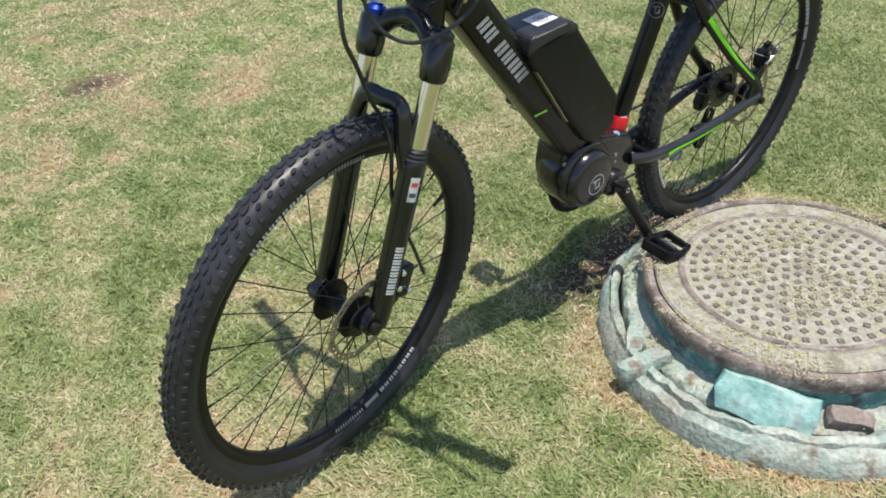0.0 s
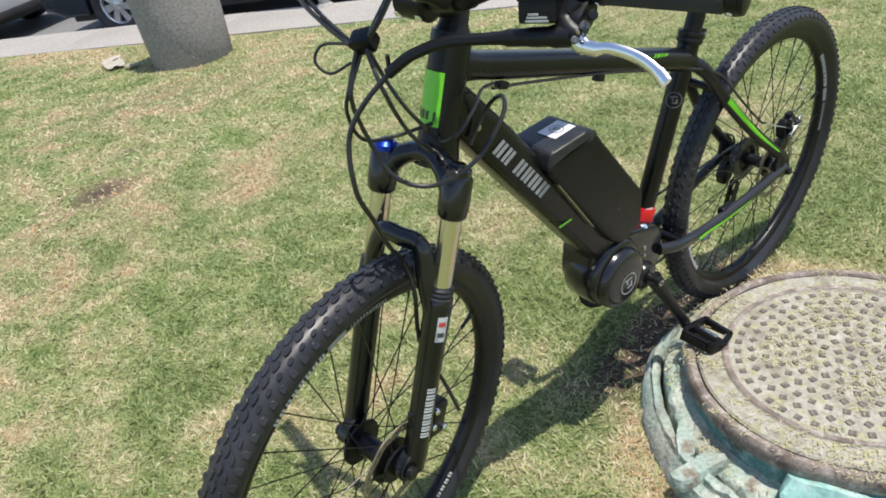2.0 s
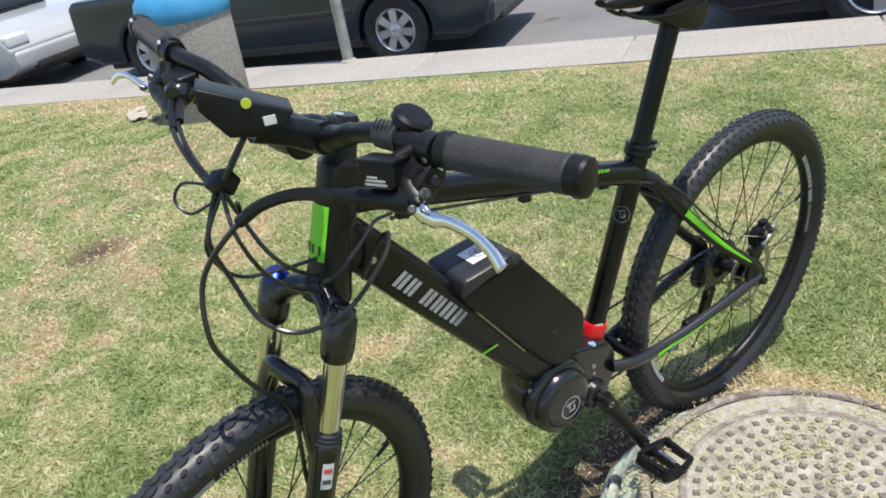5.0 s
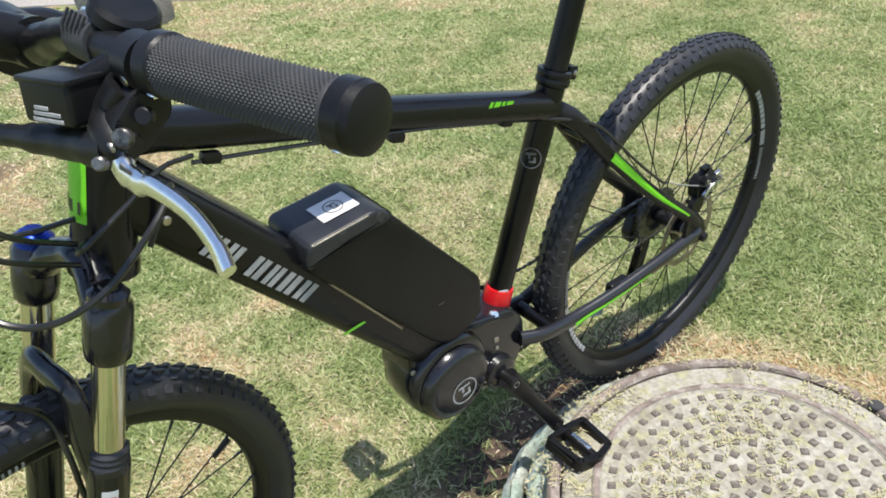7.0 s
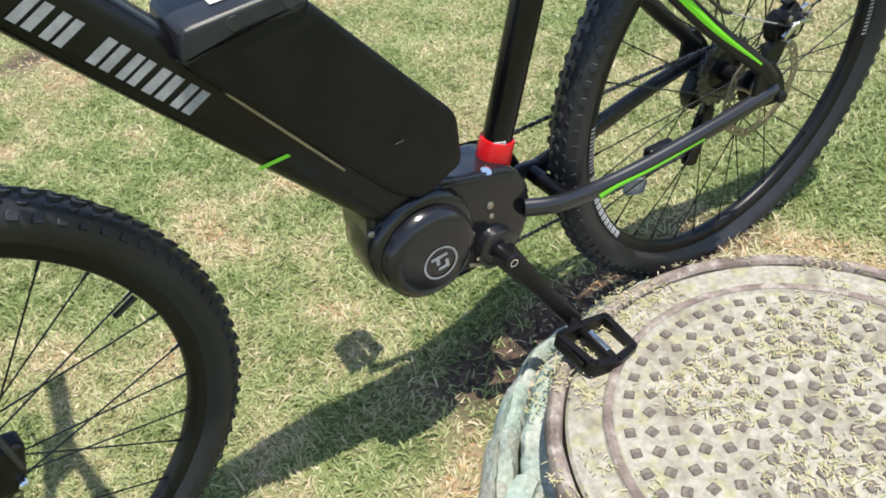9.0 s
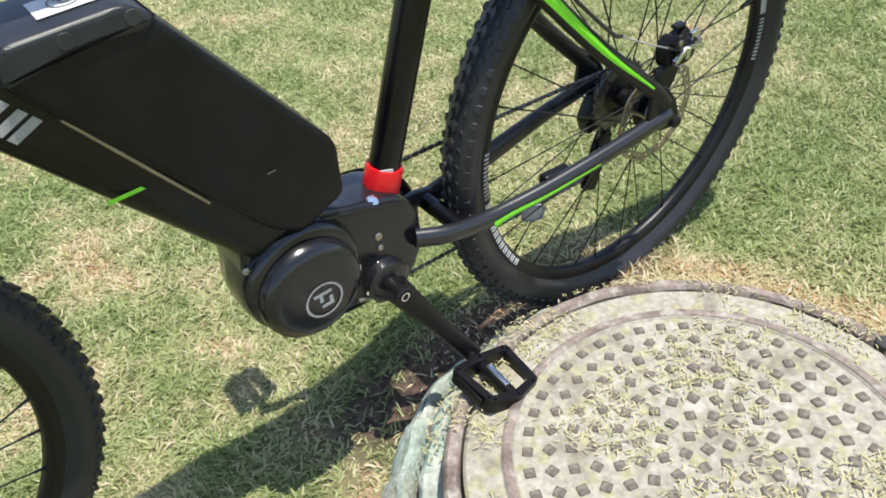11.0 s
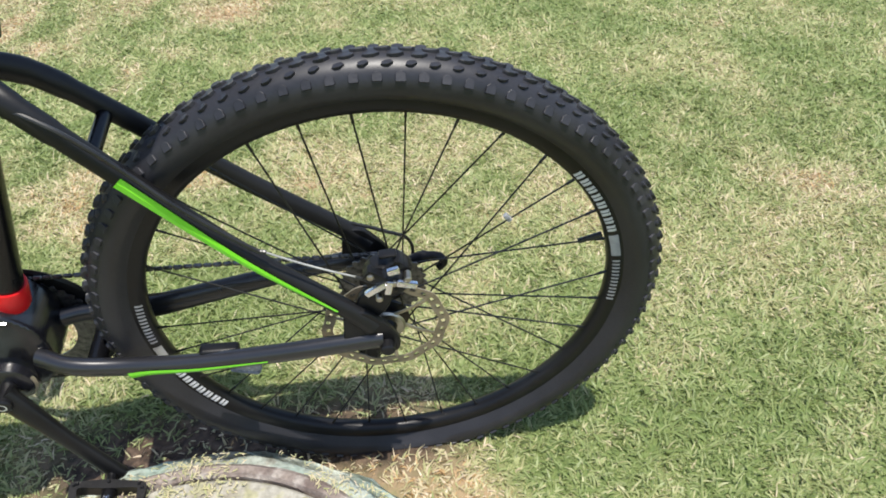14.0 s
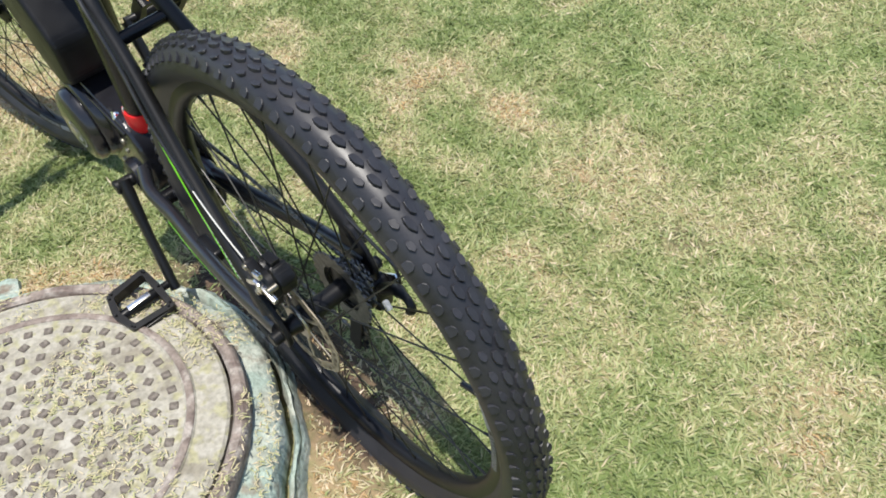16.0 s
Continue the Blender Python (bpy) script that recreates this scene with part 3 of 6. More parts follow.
    notch = math.atan2(0.438 - MAN_Y, -0.055 - MAN_X)
    # a dark disc paints the shade of the notch; no hole is cut
    part("lifting_notch", moved(disc(0.013, t - 0.006, t + 0.0042, 20), Matrix.Translation((0.318 * math.cos(notch), 0, -0.318 * math.sin(notch)))), car_trim, lid)


build_manhole()

# The bicycle: x forward, y to its left, z up, from the rear hub; it leans on its left pedal
BIKE = Matrix(((0.9996, -0.0025, 0.0275, 0), (0, 0.9959, 0.0900, 0), (-0.0276, -0.0900, 0.9956, 0.357), (0, 0, 0, 1)))
bike = thing("electric_bicycle", "black electric mountain bike with green accents leaning on its pedal", "bicycle", BIKE)
FRONT = Vector((1.182, 0, 0.004))
AXIS_P, AXIS_D = Vector((0.938, 0, 0.56)), Vector((-0.342, 0, 0.94)).normalized()
STEER = Matrix.Translation(AXIS_P) @ Matrix.Rotation(radians(10.98), 4, AXIS_D) @ Matrix.Translation(-AXIS_P)

FORK = Matrix.Translation((0.0167, -0.0044, 0.0191)) @ STEER @ Matrix.Translation(FRONT) @ Matrix.Rotation(radians(-0.88), 4, "X") @ Matrix.Translation(-FRONT)
BARS = Matrix.Translation((0.0135, 0.003, 0.010)) @ Matrix.Translation(AXIS_P) @ Matrix.Rotation(radians(6.5), 4, AXIS_D) @ Matrix.Translation(-AXIS_P)


def tread_mesh(seed):
    """Low rubber knobs round the crown of a tyre, axis along y: a zigzag in the middle, rounded knobs beside it and stepped blocks on the shoulders."""
    verts, faces = [], []
    steps = 95
    rng = random.Random(seed)
    DROP = [(-0.5, -0.28), (-0.2, -0.48), (0.2, -0.46), (0.5, -0.06), (0.5, 0.10), (0.2, 0.5), (-0.2, 0.5), (-0.5, 0.30)]
    BLOCK = [(-0.5, -0.42), (-0.42, -0.5), (0.42, -0.5), (0.5, -0.42), (0.5, 0.18), (0.2, 0.5), (-0.2, 0.5), (-0.5, 0.18)]

    def knob(shape, a, h, lean, lx, ly, hgt, skew, flip, low=0.15, side=1):
        lx, ly, hgt = lx * rng.uniform(0.94, 1.05), ly * rng.uniform(0.94, 1.05), hgt * rng.uniform(0.85, 1.08)
        r = 0.3640 - 0.020 * (abs(h) / 0.026) ** 2.6
        out = Vector((math.cos(a) * math.cos(lean), math.sin(lean), math.sin(a) * math.cos(lean)))
        along = Vector((-math.sin(a), 0, math.cos(a)))
        across = out.cross(along)
        c = Vector((r * math.cos(a), h, r * math.sin(a)))
        k, m = len(verts), len(shape)
        for lift, s in ((-0.003, 1.10), (hgt * 0.86, 0.97), (hgt, 0.88)):
            for u, v in shape:
                v *= flip
                rise = min(1.0, 0.5 * (u + 0.5) + 0.7 * (0.5 - v * side))
                lift_here = lift * (low + (1 - low) * rise) if lift > 0 else lift
                verts.append(c + out * lift_here + along * (u * lx * s + 2 * v * skew) + across * (v * ly * s))
        for q in (0, m):
            for i in range(m):
                j = (i + 1) % m
                faces.append((k + q + i, k + q + j, k + q + m + j, k + q + m + i))
        faces.append(tuple(range(k + 2 * m, k + 3 * m)))
    for i in range(steps):
        a = 2 * math.pi * i / steps
        half = math.pi / steps
        knob(DROP, a, 0.0052, 0.10, 0.0160, 0.0084, 0.0034, 0.0010, 1)
        knob(DROP, a + half, -0.0044, -0.10, 0.0160, 0.0084, 0.0034, -0.0010, -1)
        for s in (1, -1):
            knob(DROP, a + half * (1.3 if s > 0 else 0.3), s * 0.0150, s * 0.42, 0.0110, 0.0074, 0.0038, s * 0.0012, s, 0.1, s)
            knob(BLOCK, a + half * (0.4 if s > 0 else 1.4), s * 0.0230, s * 0.92, 0.0106, 0.0108, 0.0030, 0, s, 0.8, s)
    return pydata(verts, faces)


TREAD = tread_mesh(1)
TYRE = lathe([(0.3105, 0.0105), (0.317, 0.0135), (0.324, 0.0225), (0.334, 0.0272), (0.344, 0.0265), (0.3545, 0.0215), (0.3615, 0.0120), (0.3640, 0.0),
              (0.3615, -0.0120), (0.3545, -0.0215), (0.344, -0.0265), (0.334, -0.0272), (0.324, -0.0225), (0.317, -0.0135), (0.3105, -0.0105)], 128, closed=True)
RIM = lathe([(0.3165, 0.0125), (0.3165, 0.0105), (0.309, 0.0100), (0.309, -0.0100), (0.3165, -0.0105), (0.3165, -0.0125), (0.3060, -0.0128), (0.2985, -0.0095), (0.2955, -0.004), (0.2955, 0.004), (0.2985, 0.0095), (0.3060, 0.0128)], 128, closed=True)


def arc_bars(start, end, marks):
    """Small plain bars along a rim's left face, one for each (place, width, low, high) in 0 to 1 of the stretch and of the height."""
    verts, faces = [], []
    for c, w, lo, hi in marks:
        k = len(verts)
        rows = [0.2996 + 0.0115 * (lo + (hi - lo) * q / 3) for q in range(4)]
        for r in rows:
            y = 0.0100 + 0.0029 * min(1, (r - 0.2985) / 0.0075) + 0.00045
            for q in (-0.5, 0.0, 0.5):
                a = start + (end - start) * (c + q * w)
                verts.append((r * math.cos(a), y, r * math.sin(a)))
        for q in range(3):
            faces += [(k + 3 * q, k + 3 * q + 1, k + 3 * q + 4, k + 3 * q + 3), (k + 3 * q + 1, k + 3 * q + 2, k + 3 * q + 5, k + 3 * q + 4)]
    return pydata(verts, faces)


def settled(me, low, soft):
    """A tyre pressed flat where it stands, with its walls bulging a little."""
    me = me.copy()
    for v in me.vertices:
        k = max(0.0, min(1.0, (low + 0.030 - v.co.z) / 0.030))
        v.co.y *= 1 + 0.10 * k * k
        if v.co.z < low:
            v.co.z = low + (v.co.z - low) * soft
    return me


def build_wheel(name, parent, at, label, rotor_r, decals, hub_half, spin=0.0, low=-0.4, shell=1.0, carrier=None):
    wheel = part(name, RIM.copy(), satin_black, parent, label, at=at)
    part("tyre", settled(TYRE, low, 0.1), sidewall, wheel, "black mountain bike tyre")
    part("tread", settled(TREAD, low, 0.25), rubber, wheel, "knobbly black tread", smooth=False)
    hub = [(0.006, -hub_half - 0.006), (0.010, -hub_half), (0.014, -0.036), (0.031, -0.034), (0.031, -0.030), (0.015, -0.026), (0.0135, 0.0), (0.016, 0.026), (0.031, 0.030), (0.031, 0.034), (0.018, 0.037), (0.010, hub_half), (0.006, hub_half + 0.006)]
    part("hub", lathe([(r * (shell if abs(h) < 0.037 else 1.0), h) for r, h in hub], 24), satin_black, wheel)
    for side in (1, -1):
        for lead in (1, -1):
            a1 = lead * radians(62)
            p0 = Vector((0.0285 * math.cos(a1), side * (0.032 + 0.001 * lead), 0.0285 * math.sin(a1)))
            p1 = Vector((0.2985, side * 0.002, 0))
            me = tube([p0, p0.lerp(p1, 0.945), p0.lerp(p1, 0.947), p1], [0.00115, 0.00115, 0.0018, 0.0020], 6)
            for k in range(8):
                base = 2 * math.pi * (k * 4 + (0 if side > 0 else 1) + (0 if lead > 0 else 2)) / 32 + spin
                part("spoke", me, spoke_black, wheel, at=Matrix.Rotation(-base, 4, "Y"))
    # brake disc with its vents
    vents, faces, m, verts = 30, [], 0, []
    prof_in, prof_out = rotor_r - 0.014, rotor_r
    n = vents * 6
    for k in range(n):
        a = 2 * math.pi * k / n
        wave = 0.0016 * math.cos(a * 10)
        for r in (prof_in + wave, prof_in + 0.0045, prof_in + 0.0095, prof_out + wave):
            verts.append((r * math.cos(a), 0.0009, r * math.sin(a)))
    k4 = len(verts)
    verts += [(x, -0.0009, z) for x, y, z in verts]
    for k in range(n):
        q = (k + 1) % n
        for j in range(3):
            if j == 1 and k % 6 in (0, 1, 2):
                continue
            f = (k * 4 + j, k * 4 + j + 1, q * 4 + j + 1, q * 4 + j)
            faces += [f, tuple(k4 + i for i in reversed(f))]
        for j in (0, 3):
            faces.append((k * 4 + j, q * 4 + j, k4 + q * 4 + j, k4 + k * 4 + j))
    rot = part("brake_disc", pydata(verts, faces), bronze, wheel, "steel brake disc with vents", smooth=False, at=Matrix.Translation((0, 0.047, 0)))
    part("disc_spider", disc(0.025 * shell, 0.0445, 0.0495, 24), carrier or steel, wheel, smooth=False)
    for k in range(6):
        a = 2 * math.pi * k / 6
        arm = tube(smooth_line([(0.022 * math.cos(a), 0, 0.022 * math.sin(a)), (0.042 * math.cos(a + 0.35), 0, 0.042 * math.sin(a + 0.35)), ((prof_in + 0.002) * math.cos(a + 0.42), 0, (prof_in + 0.002) * math.sin(a + 0.42))], 4), 0.0028, 6, 0.35, (0, 1, 0))
        part("disc_arm", arm, carrier or steel, rot, smooth=False)
    for s0, s1 in decals:
        white = [bar for i in range(8) for bar in ((0.022 + 0.058 * i, 0.017, 0.05, 0.95), (0.046 + 0.058 * i, 0.017, 0.05, 0.95))]
        for bar in white:
            part("rim_mark", arc_bars(s0, s1, [bar]), white_print, wheel, smooth=False)
        part("rim_mark", arc_bars(s0, s1, [(0.565, 0.15, 0.0, 1.0)]), grey_print, wheel, "grey bar", smooth=False)
        faint = [(0.68 + 0.026 * i, 0.012, 0.1, 0.9) for i in range(12)]
        for bar in faint:
            part("rim_mark", arc_bars(s0, s1, [bar]), grey_print, wheel, smooth=False)
    valve = tube([(-0.293, 0, 0), (-0.262, 0, 0)], [0.0042, 0.0035], 8)
    part("valve", valve, hose_black, wheel, at=Matrix.Rotation(radians(13.5) + spin, 4, "Y"))
    return wheel


D = math.radians
rear = build_wheel("rear_wheel", bike, Matrix.Identity(4), "rear wheel with black rim and spokes", 0.080, [(D(142), D(190)), (D(-35), D(12))], 0.066, low=-0.331)
front = build_wheel("front_wheel", bike, FORK @ Matrix.Translation(FRONT), "front wheel with black rim and spokes", 0.080, [(D(-124), D(-76)), (D(56), D(104))], 0.048, 0.06, shell=1.35, carrier=satin_black)
part("reflector", block((0.006, 0.006, 0.012), 0.0015), clear_grey, rear, "small clear spoke reflector", at=Matrix.Translation((-0.163, 0.010, 0.127)) @ Matrix.Rotation(0.6, 4, "Y"))

# Frame
def seat_axis(z):
    return Vector((0.4405 - 0.332 * (z - 0.119), -0.006 + 0.045 * (z - 0.119), z))


def head_axis(z):
    return AXIS_P + AXIS_D * ((z - AXIS_P.z) / AXIS_D.z)


HB, HT_ = head_axis(0.470), head_axis(0.650)
part("head_tube", tube([HB, head_axis(0.482), head_axis(0.50), head_axis(0.56), head_axis(0.625), head_axis(0.642), HT_], [0.034, 0.034, 0.0310, 0.0295, 0.0290, 0.0295, 0.0285], 28), frame_black, bike, "glossy black head tube", at=Matrix.Translation((0.006, 0, 0)))
part("top_tube", tube(smooth_line([(0.925, 0, 0.606), (0.86, 0, 0.5785), (0.62, 0, 0.493), (0.40, 0.004, 0.4145), (0.340, 0.006, 0.392)], 5), [0.0235] * 4 + [0.0215] * 17, 24, [1.06] * 21, (0, 1, 0), 2.5), frame_black, bike)
dt = [Vector((0.945, 0, 0.562)).lerp(Vector((0.612, 0, 0.104)), k / 12) for k in range(13)]
part("down_tube", tube(dt, [0.033, 0.034, 0.035] + [0.036] * 10, 32, [0.76, 0.84, 0.92] + [0.93] * 10, (0, 1, 0), 3.6), frame_black, bike, "wide black down tube")
part("seat_tube", tube([seat_axis(0.055), seat_axis(0.12), seat_axis(0.3), seat_axis(0.425)], [0.020, 0.0200, 0.0200, 0.0208], 24), frame_black, bike)
sc = seat_axis(0.437)
sd = (seat_axis(0.6) - seat_axis(0.4)).normalized()
seat_turn = Matrix.Translation(sc) @ sd.to_track_quat("Y", "Z").to_matrix().to_4x4()
clamp = part("seat_clamp", lathe([(0.0185, -0.011), (0.0240, -0.0105), (0.0250, -0.0085), (0.0250, -0.002), (0.0240, -0.0005), (0.0240, 0.0005), (0.0250, 0.002), (0.0250, 0.0085), (0.0240, 0.0105), (0.0185, 0.011)], 32), satin_black, bike, "black seat clamp", at=seat_turn)
for ear in (-1, 1):
    part("clamp_ear", block((0.019, 0.0085, 0.020), 0.0025), satin_black, clamp, at=seat_turn.inverted() @ Matrix.Translation(sc + Vector((-0.030, 0.0058 * ear, -0.004))) @ Matrix.Rotation(radians(-19), 4, "Y"))
part("clamp_bolt", moved(disc(0.0038, -0.0135, 0.0135, 12), Matrix.Translation((0, 0, 0))), steel, clamp, at=seat_turn.inverted() @ Matrix.Translation(sc + Vector((-0.033, 0, -0.004))))
part("seat_post", tube([seat_axis(0.40), seat_axis(0.665)], 0.0172, 24), satin_black, bike, "plain black seat post")

STAYS = {1: [(0.338, 0.012, 0.388), (0.312, 0.026, 0.366), (0.286, 0.031, 0.3355), (0.240, 0.0355, 0.2765), (0.1404, 0.0530, 0.162), (0.040, 0.0675, 0.0645), (0.014, 0.0710, 0.031)],
         -1: [(0.338, -0.016, 0.388), (0.312, -0.031, 0.367), (0.286, -0.037, 0.342), (0.2385, -0.047, 0.285), (0.1404, -0.067, 0.164), (0.040, -0.076, 0.061), (0.014, -0.074, 0.031)]}
for side in (1, -1):
    ss = smooth_line(STAYS[side], 5)
    part("seat_stay", tube(ss, [0.0150] * 6 + [0.0140] * 5 + [0.0125] * 20, 16, [0.85] * 31, (0, 1, 0)), tube_black, bike)
    cs = smooth_line([(0.440, side * 0.030, 0.004), (0.395, side * 0.046, -0.004), (0.330, side * 0.047, -0.016), (0.24, side * 0.058, -0.012), (0.12, side * 0.069, 0.0), (0.030, side * 0.0725, 0.008), (0.004, side * 0.0725, 0.008)], 5)
    stay = part("chain_stay", tube(cs, [0.0135] * 31, 16, [0.8] * 31, (0, 1, 0)), stay_black, bike)
    part("dropout", prism(rounded([(0.045, 0.066), (0.052, 0.012), (0.02, -0.012), (-0.014, -0.018), (-0.018, 0.006), (-0.006, 0.034), (0.018, 0.064)], 0.008), side * 0.068, side * 0.076, 0.0015, 1), satin_black, bike)
    part("axle_nut", moved(disc(0.0095, 0.0, 0.016, 12), Matrix.Translation((0, 0.073 if side > 0 else -0.089, 0))), satin_black, bike)
part("stay_bridge", tube([(0.258, -0.043, 0.304), (0.258, 0.032, 0.301)], 0.0085, 12), frame_black, bike)
part("chain_stay_bridge", tube([(0.372, -0.045, -0.012), (0.372, 0.045, -0.012)], 0.0125, 14), frame_black, bike)


def strip_on(path, w0, w1, off, name, mat, label=""):
    """A thin painted strip that follows a line, facing the bicycle's left."""
    verts, faces = [], []
    m = len(path)
    for i, p in enumerate(path):
        p = Vector(p)
        d = (Vector(path[min(i + 1, m - 1)]) - Vector(path[max(i - 1, 0)])).normalized()
        up = Vector((0, 1, 0)).cross(d).normalized()
        w = w0 + (w1 - w0) * i / (m - 1)
        for s, o in ((-1, -0.25), (0, 0.0), (1, -0.25)):
            verts.append(p + up * (w * s / 2) + Vector((0, off + o * w * 0.35, 0)))
        if i:
            k = 3 * i
            faces += [(k - 3, k - 2, k + 1, k), (k - 2, k - 1, k + 2, k + 1)]
    part(name, pydata(verts, faces), mat, bike, label, smooth=False)


ss = smooth_line([(0.240, 0.0355, 0.2755), (0.1404, 0.0530, 0.161), (0.050, 0.0665, 0.074)], 8)
strip_on(ss, 0.0145, 0.003, 0.0125, "stay_stripe", green_paint, "bright green stripe on the seat stay")
cs = smooth_line([(0.330, 0.047, -0.022), (0.300, 0.051, -0.016), (0.24, 0.058, -0.013), (0.15, 0.0665, -0.004)], 6)
strip_on(cs, 0.011, 0.003, 0.0118, "stay_stripe", green_paint, "bright green stripe on the chain stay")


# Bars in place of the lettering
def slanted_bars(origin, along, up, cells, height, slant, lift, name, mat, label):
    """Slanted plain bars; cells are (start, width, gap row) along a line."""
    o, a, u = Vector(origin), Vector(along).normalized(), Vector(up).normalized()
    nrm = a.cross(u).normalized() * lift
    for i, (s, w, lo, hi) in enumerate(cells):
        verts = [o + a * (x + slant * h * height) + u * (h * height) + nrm for h in (lo, hi) for x in (s, s + w)]
        part(name, pydata(verts, [(0, 1, 3, 2)]), mat, bike, label if i == 0 else "", smooth=False)


dd = Vector((-0.588, 0, -0.809))
du = Vector((-0.809, 0, 0.588))
cells, s = [], 0.0
for w in (0.020, 0.019, 0, 0.021, 0.019, 0.023, 0.022):
    if w == 0:
        s += 0.014
        continue
    cells += [(s, w * 0.40, 0.0, 1.0), (s + w * 0.56, w * 0.40, 0.0, 1.0)]
    s += w + 0.0055
slanted_bars((0.894, 0.0345, 0.459), dd, du, cells, 0.027, 0.22, 0.0, "tube_mark", grey_print, "row of slanted grey bars on the down tube")
slanted_bars((0.757, 0.0345, 0.244), (du * 0.809 + dd * 0.588).normalized(), dd, [(0, 0.034, 0, 1)], 0.0055, 0, 0.0, "tube_mark", green_paint, "short green dash")
slanted_bars((0.476, 0.0245, 0.4475), (-0.942, -0.01, -0.336), (-0.336, 0, 0.942), [(0.0, 0.006, 0, 1), (0.009, 0.011, 0, 1), (0.023, 0.006, 0, 1), (0.032, 0.012, 0, 1)], 0.010, 0.3, 0.0, "tube_mark", green_paint, "small green bars on the top tube")


def ring_mark(center, nrm, r, mat, name, parent, label=""):
    """A round badge: a ring with a bent bar in it."""
    q = Vector(nrm).to_track_quat("Y", "Z").to_matrix().to_4x4()
    at = Matrix.Translation(center) @ q
    pieces = [lathe([(r * 0.88, 0), (r, 0)], 40), moved(pydata([(-0.45, 0, -0.45), (0.2, 0, -0.45), (0.2, 0, -0.25), (-0.25, 0, -0.25), (-0.25, 0, 0.1), (-0.45, 0, 0.1)], [(0, 1, 2, 3), (0, 3, 4, 5)]), Matrix.Scale(r, 4)),
              moved(pydata([(-0.45, 0, 0.3), (0.5, 0, 0.3), (0.5, 0, 0.5), (-0.45, 0, 0.5), (0.05, 0, -0.1), (0.25, 0, -0.1), (0.25, 0, 0.3), (0.05, 0, 0.3)], [(0, 1, 2, 3), (4, 5, 6, 7)]), Matrix.Scale(r, 4))]
    part(name, join(*pieces), mat, parent, label, smooth=False, at=at)


ring_mark((seat_axis(0.323) + Vector((0.0165, 0.0112, 0.0062))), (0.80, 0.55, 0.29), 0.016, dim_print, "tube_mark", bike, "faint grey ring mark on the seat tube")
ring_mark((0.592, 0.0638, 0.0245), (0, 1, 0), 0.0245, grey_print, "motor_mark", bike, "white ring mark on the motor cover")
part("tube_bolt", moved(disc(0.006, 0, 0.004, 12), Matrix.Translation((0.911, 0.0275, 0.507))), steel, bike)
part("tube_dash", pydata([(0, 0, 0), (0.01, 0, 0), (0.01, 0, 0.002), (0, 0, 0.002)], [(0, 1, 2, 3)]), dim_print, bike, smooth=False, at=Matrix.Translation((0.600, 0.0487, 0.205)))

# Head badge: a bent green panel on the front of the head tube
hv, hf = [], []
for j in range(9):
    z = 0.526 + 0.072 * j / 8
    c = head_axis(z)
    for k in range(13):
        a = radians(-76 + 118 * k / 12)
        x = Vector((AXIS_D.z, 0, -AXIS_D.x))
        hv.append(c + (x * math.cos(a) + Vector((0, 1, 0)) * math.sin(a)) * 0.0306)
for j in range(8):
    for k in range(12):
        hf.append((j * 13 + k, j * 13 + k + 1, (j + 1) * 13 + k + 1, (j + 1) * 13 + k))
part("head_badge", pydata(hv, hf), green_paint, bike, "bright green panel on the head tube", at=Matrix.Translation((0.006, 0, 0)))
for s0, s1 in ((0.14, 0.22), (0.28, 0.46), (0.52, 0.60), (0.66, 0.90)):
    hv = []
    for z in (0.534, 0.546):
        for s in (s0, s1):
            a = radians(-76 + 118 * s)
            hv.append(head_axis(z) + (Vector((AXIS_D.z, 0, -AXIS_D.x)) * math.cos(a) + Vector((0, 1, 0)) * math.sin(a)) * 0.0313)
    part("badge_mark", pydata(hv, [(0, 1, 3, 2)]), hose_black, bike, smooth=False, at=Matrix.Translation((0.006, 0, 0)))

# Battery
out = rounded([(0.786, 0.372), (0.777, 0.404), (0.681, 0.4045), (0.661, 0.389), (0.5265, 0.203), (0.529, 0.136), (0.588, 0.112), (0.622, 0.136)], 0.012, 3)
part("battery", prism(out, -0.044, 0.047, 0.009, 3), plastic_black, bike, "large black plastic battery on the down tube")
part("battery_rail", prism(rounded([(0.764, 0.362), (0.745, 0.376), (0.606, 0.172), (0.606, 0.13), (0.630, 0.140)], 0.006), -0.027, 0.0335, 0.003, 2), satin_black, bike)
part("battery_cap", prism(rounded([(0.7895, 0.374), (0.780, 0.4075), (0.681, 0.4085), (0.660, 0.3915), (0.668, 0.382), (0.720, 0.385)], 0.009, 3), -0.046, 0.049, 0.006, 3), cap_sky_lit, bike, "moulded black end cap, its colour lightened for reflected sky")
slope = Matrix.Translation((0.716, 0.004, 0.4082)) @ Matrix.Rotation(radians(0.5), 4, "Y")
part("battery_label", pydata([(-0.026, -0.020, 0.0012), (0.026, -0.020, 0.0012), (0.026, 0.020, 0.0012), (-0.026, 0.020, 0.0012)], [(0, 1, 2, 3)]), white_print, bike, "white label on the battery", smooth=False, at=slope)
ring_mark((0.716, 0.004, 0.4101), (0, 0, 1), 0.013, dim_print, "label_mark", bike)
# black discs painted in for the shade in the screw recesses
for x, z in ((0.733, 0.3995), (0.679, 0.3995)):
    part("battery_screw", moved(disc(0.0070, 0.0, 0.0012, 16, 0.0004), Matrix.Translation((x, 0.0484, z - 0.003))), car_trim, bike)
part("battery_seam", tube([(0.774, 0.0475, 0.4050), (0.695, 0.0475, 0.4062)], 0.0009, 6), steel, bike)

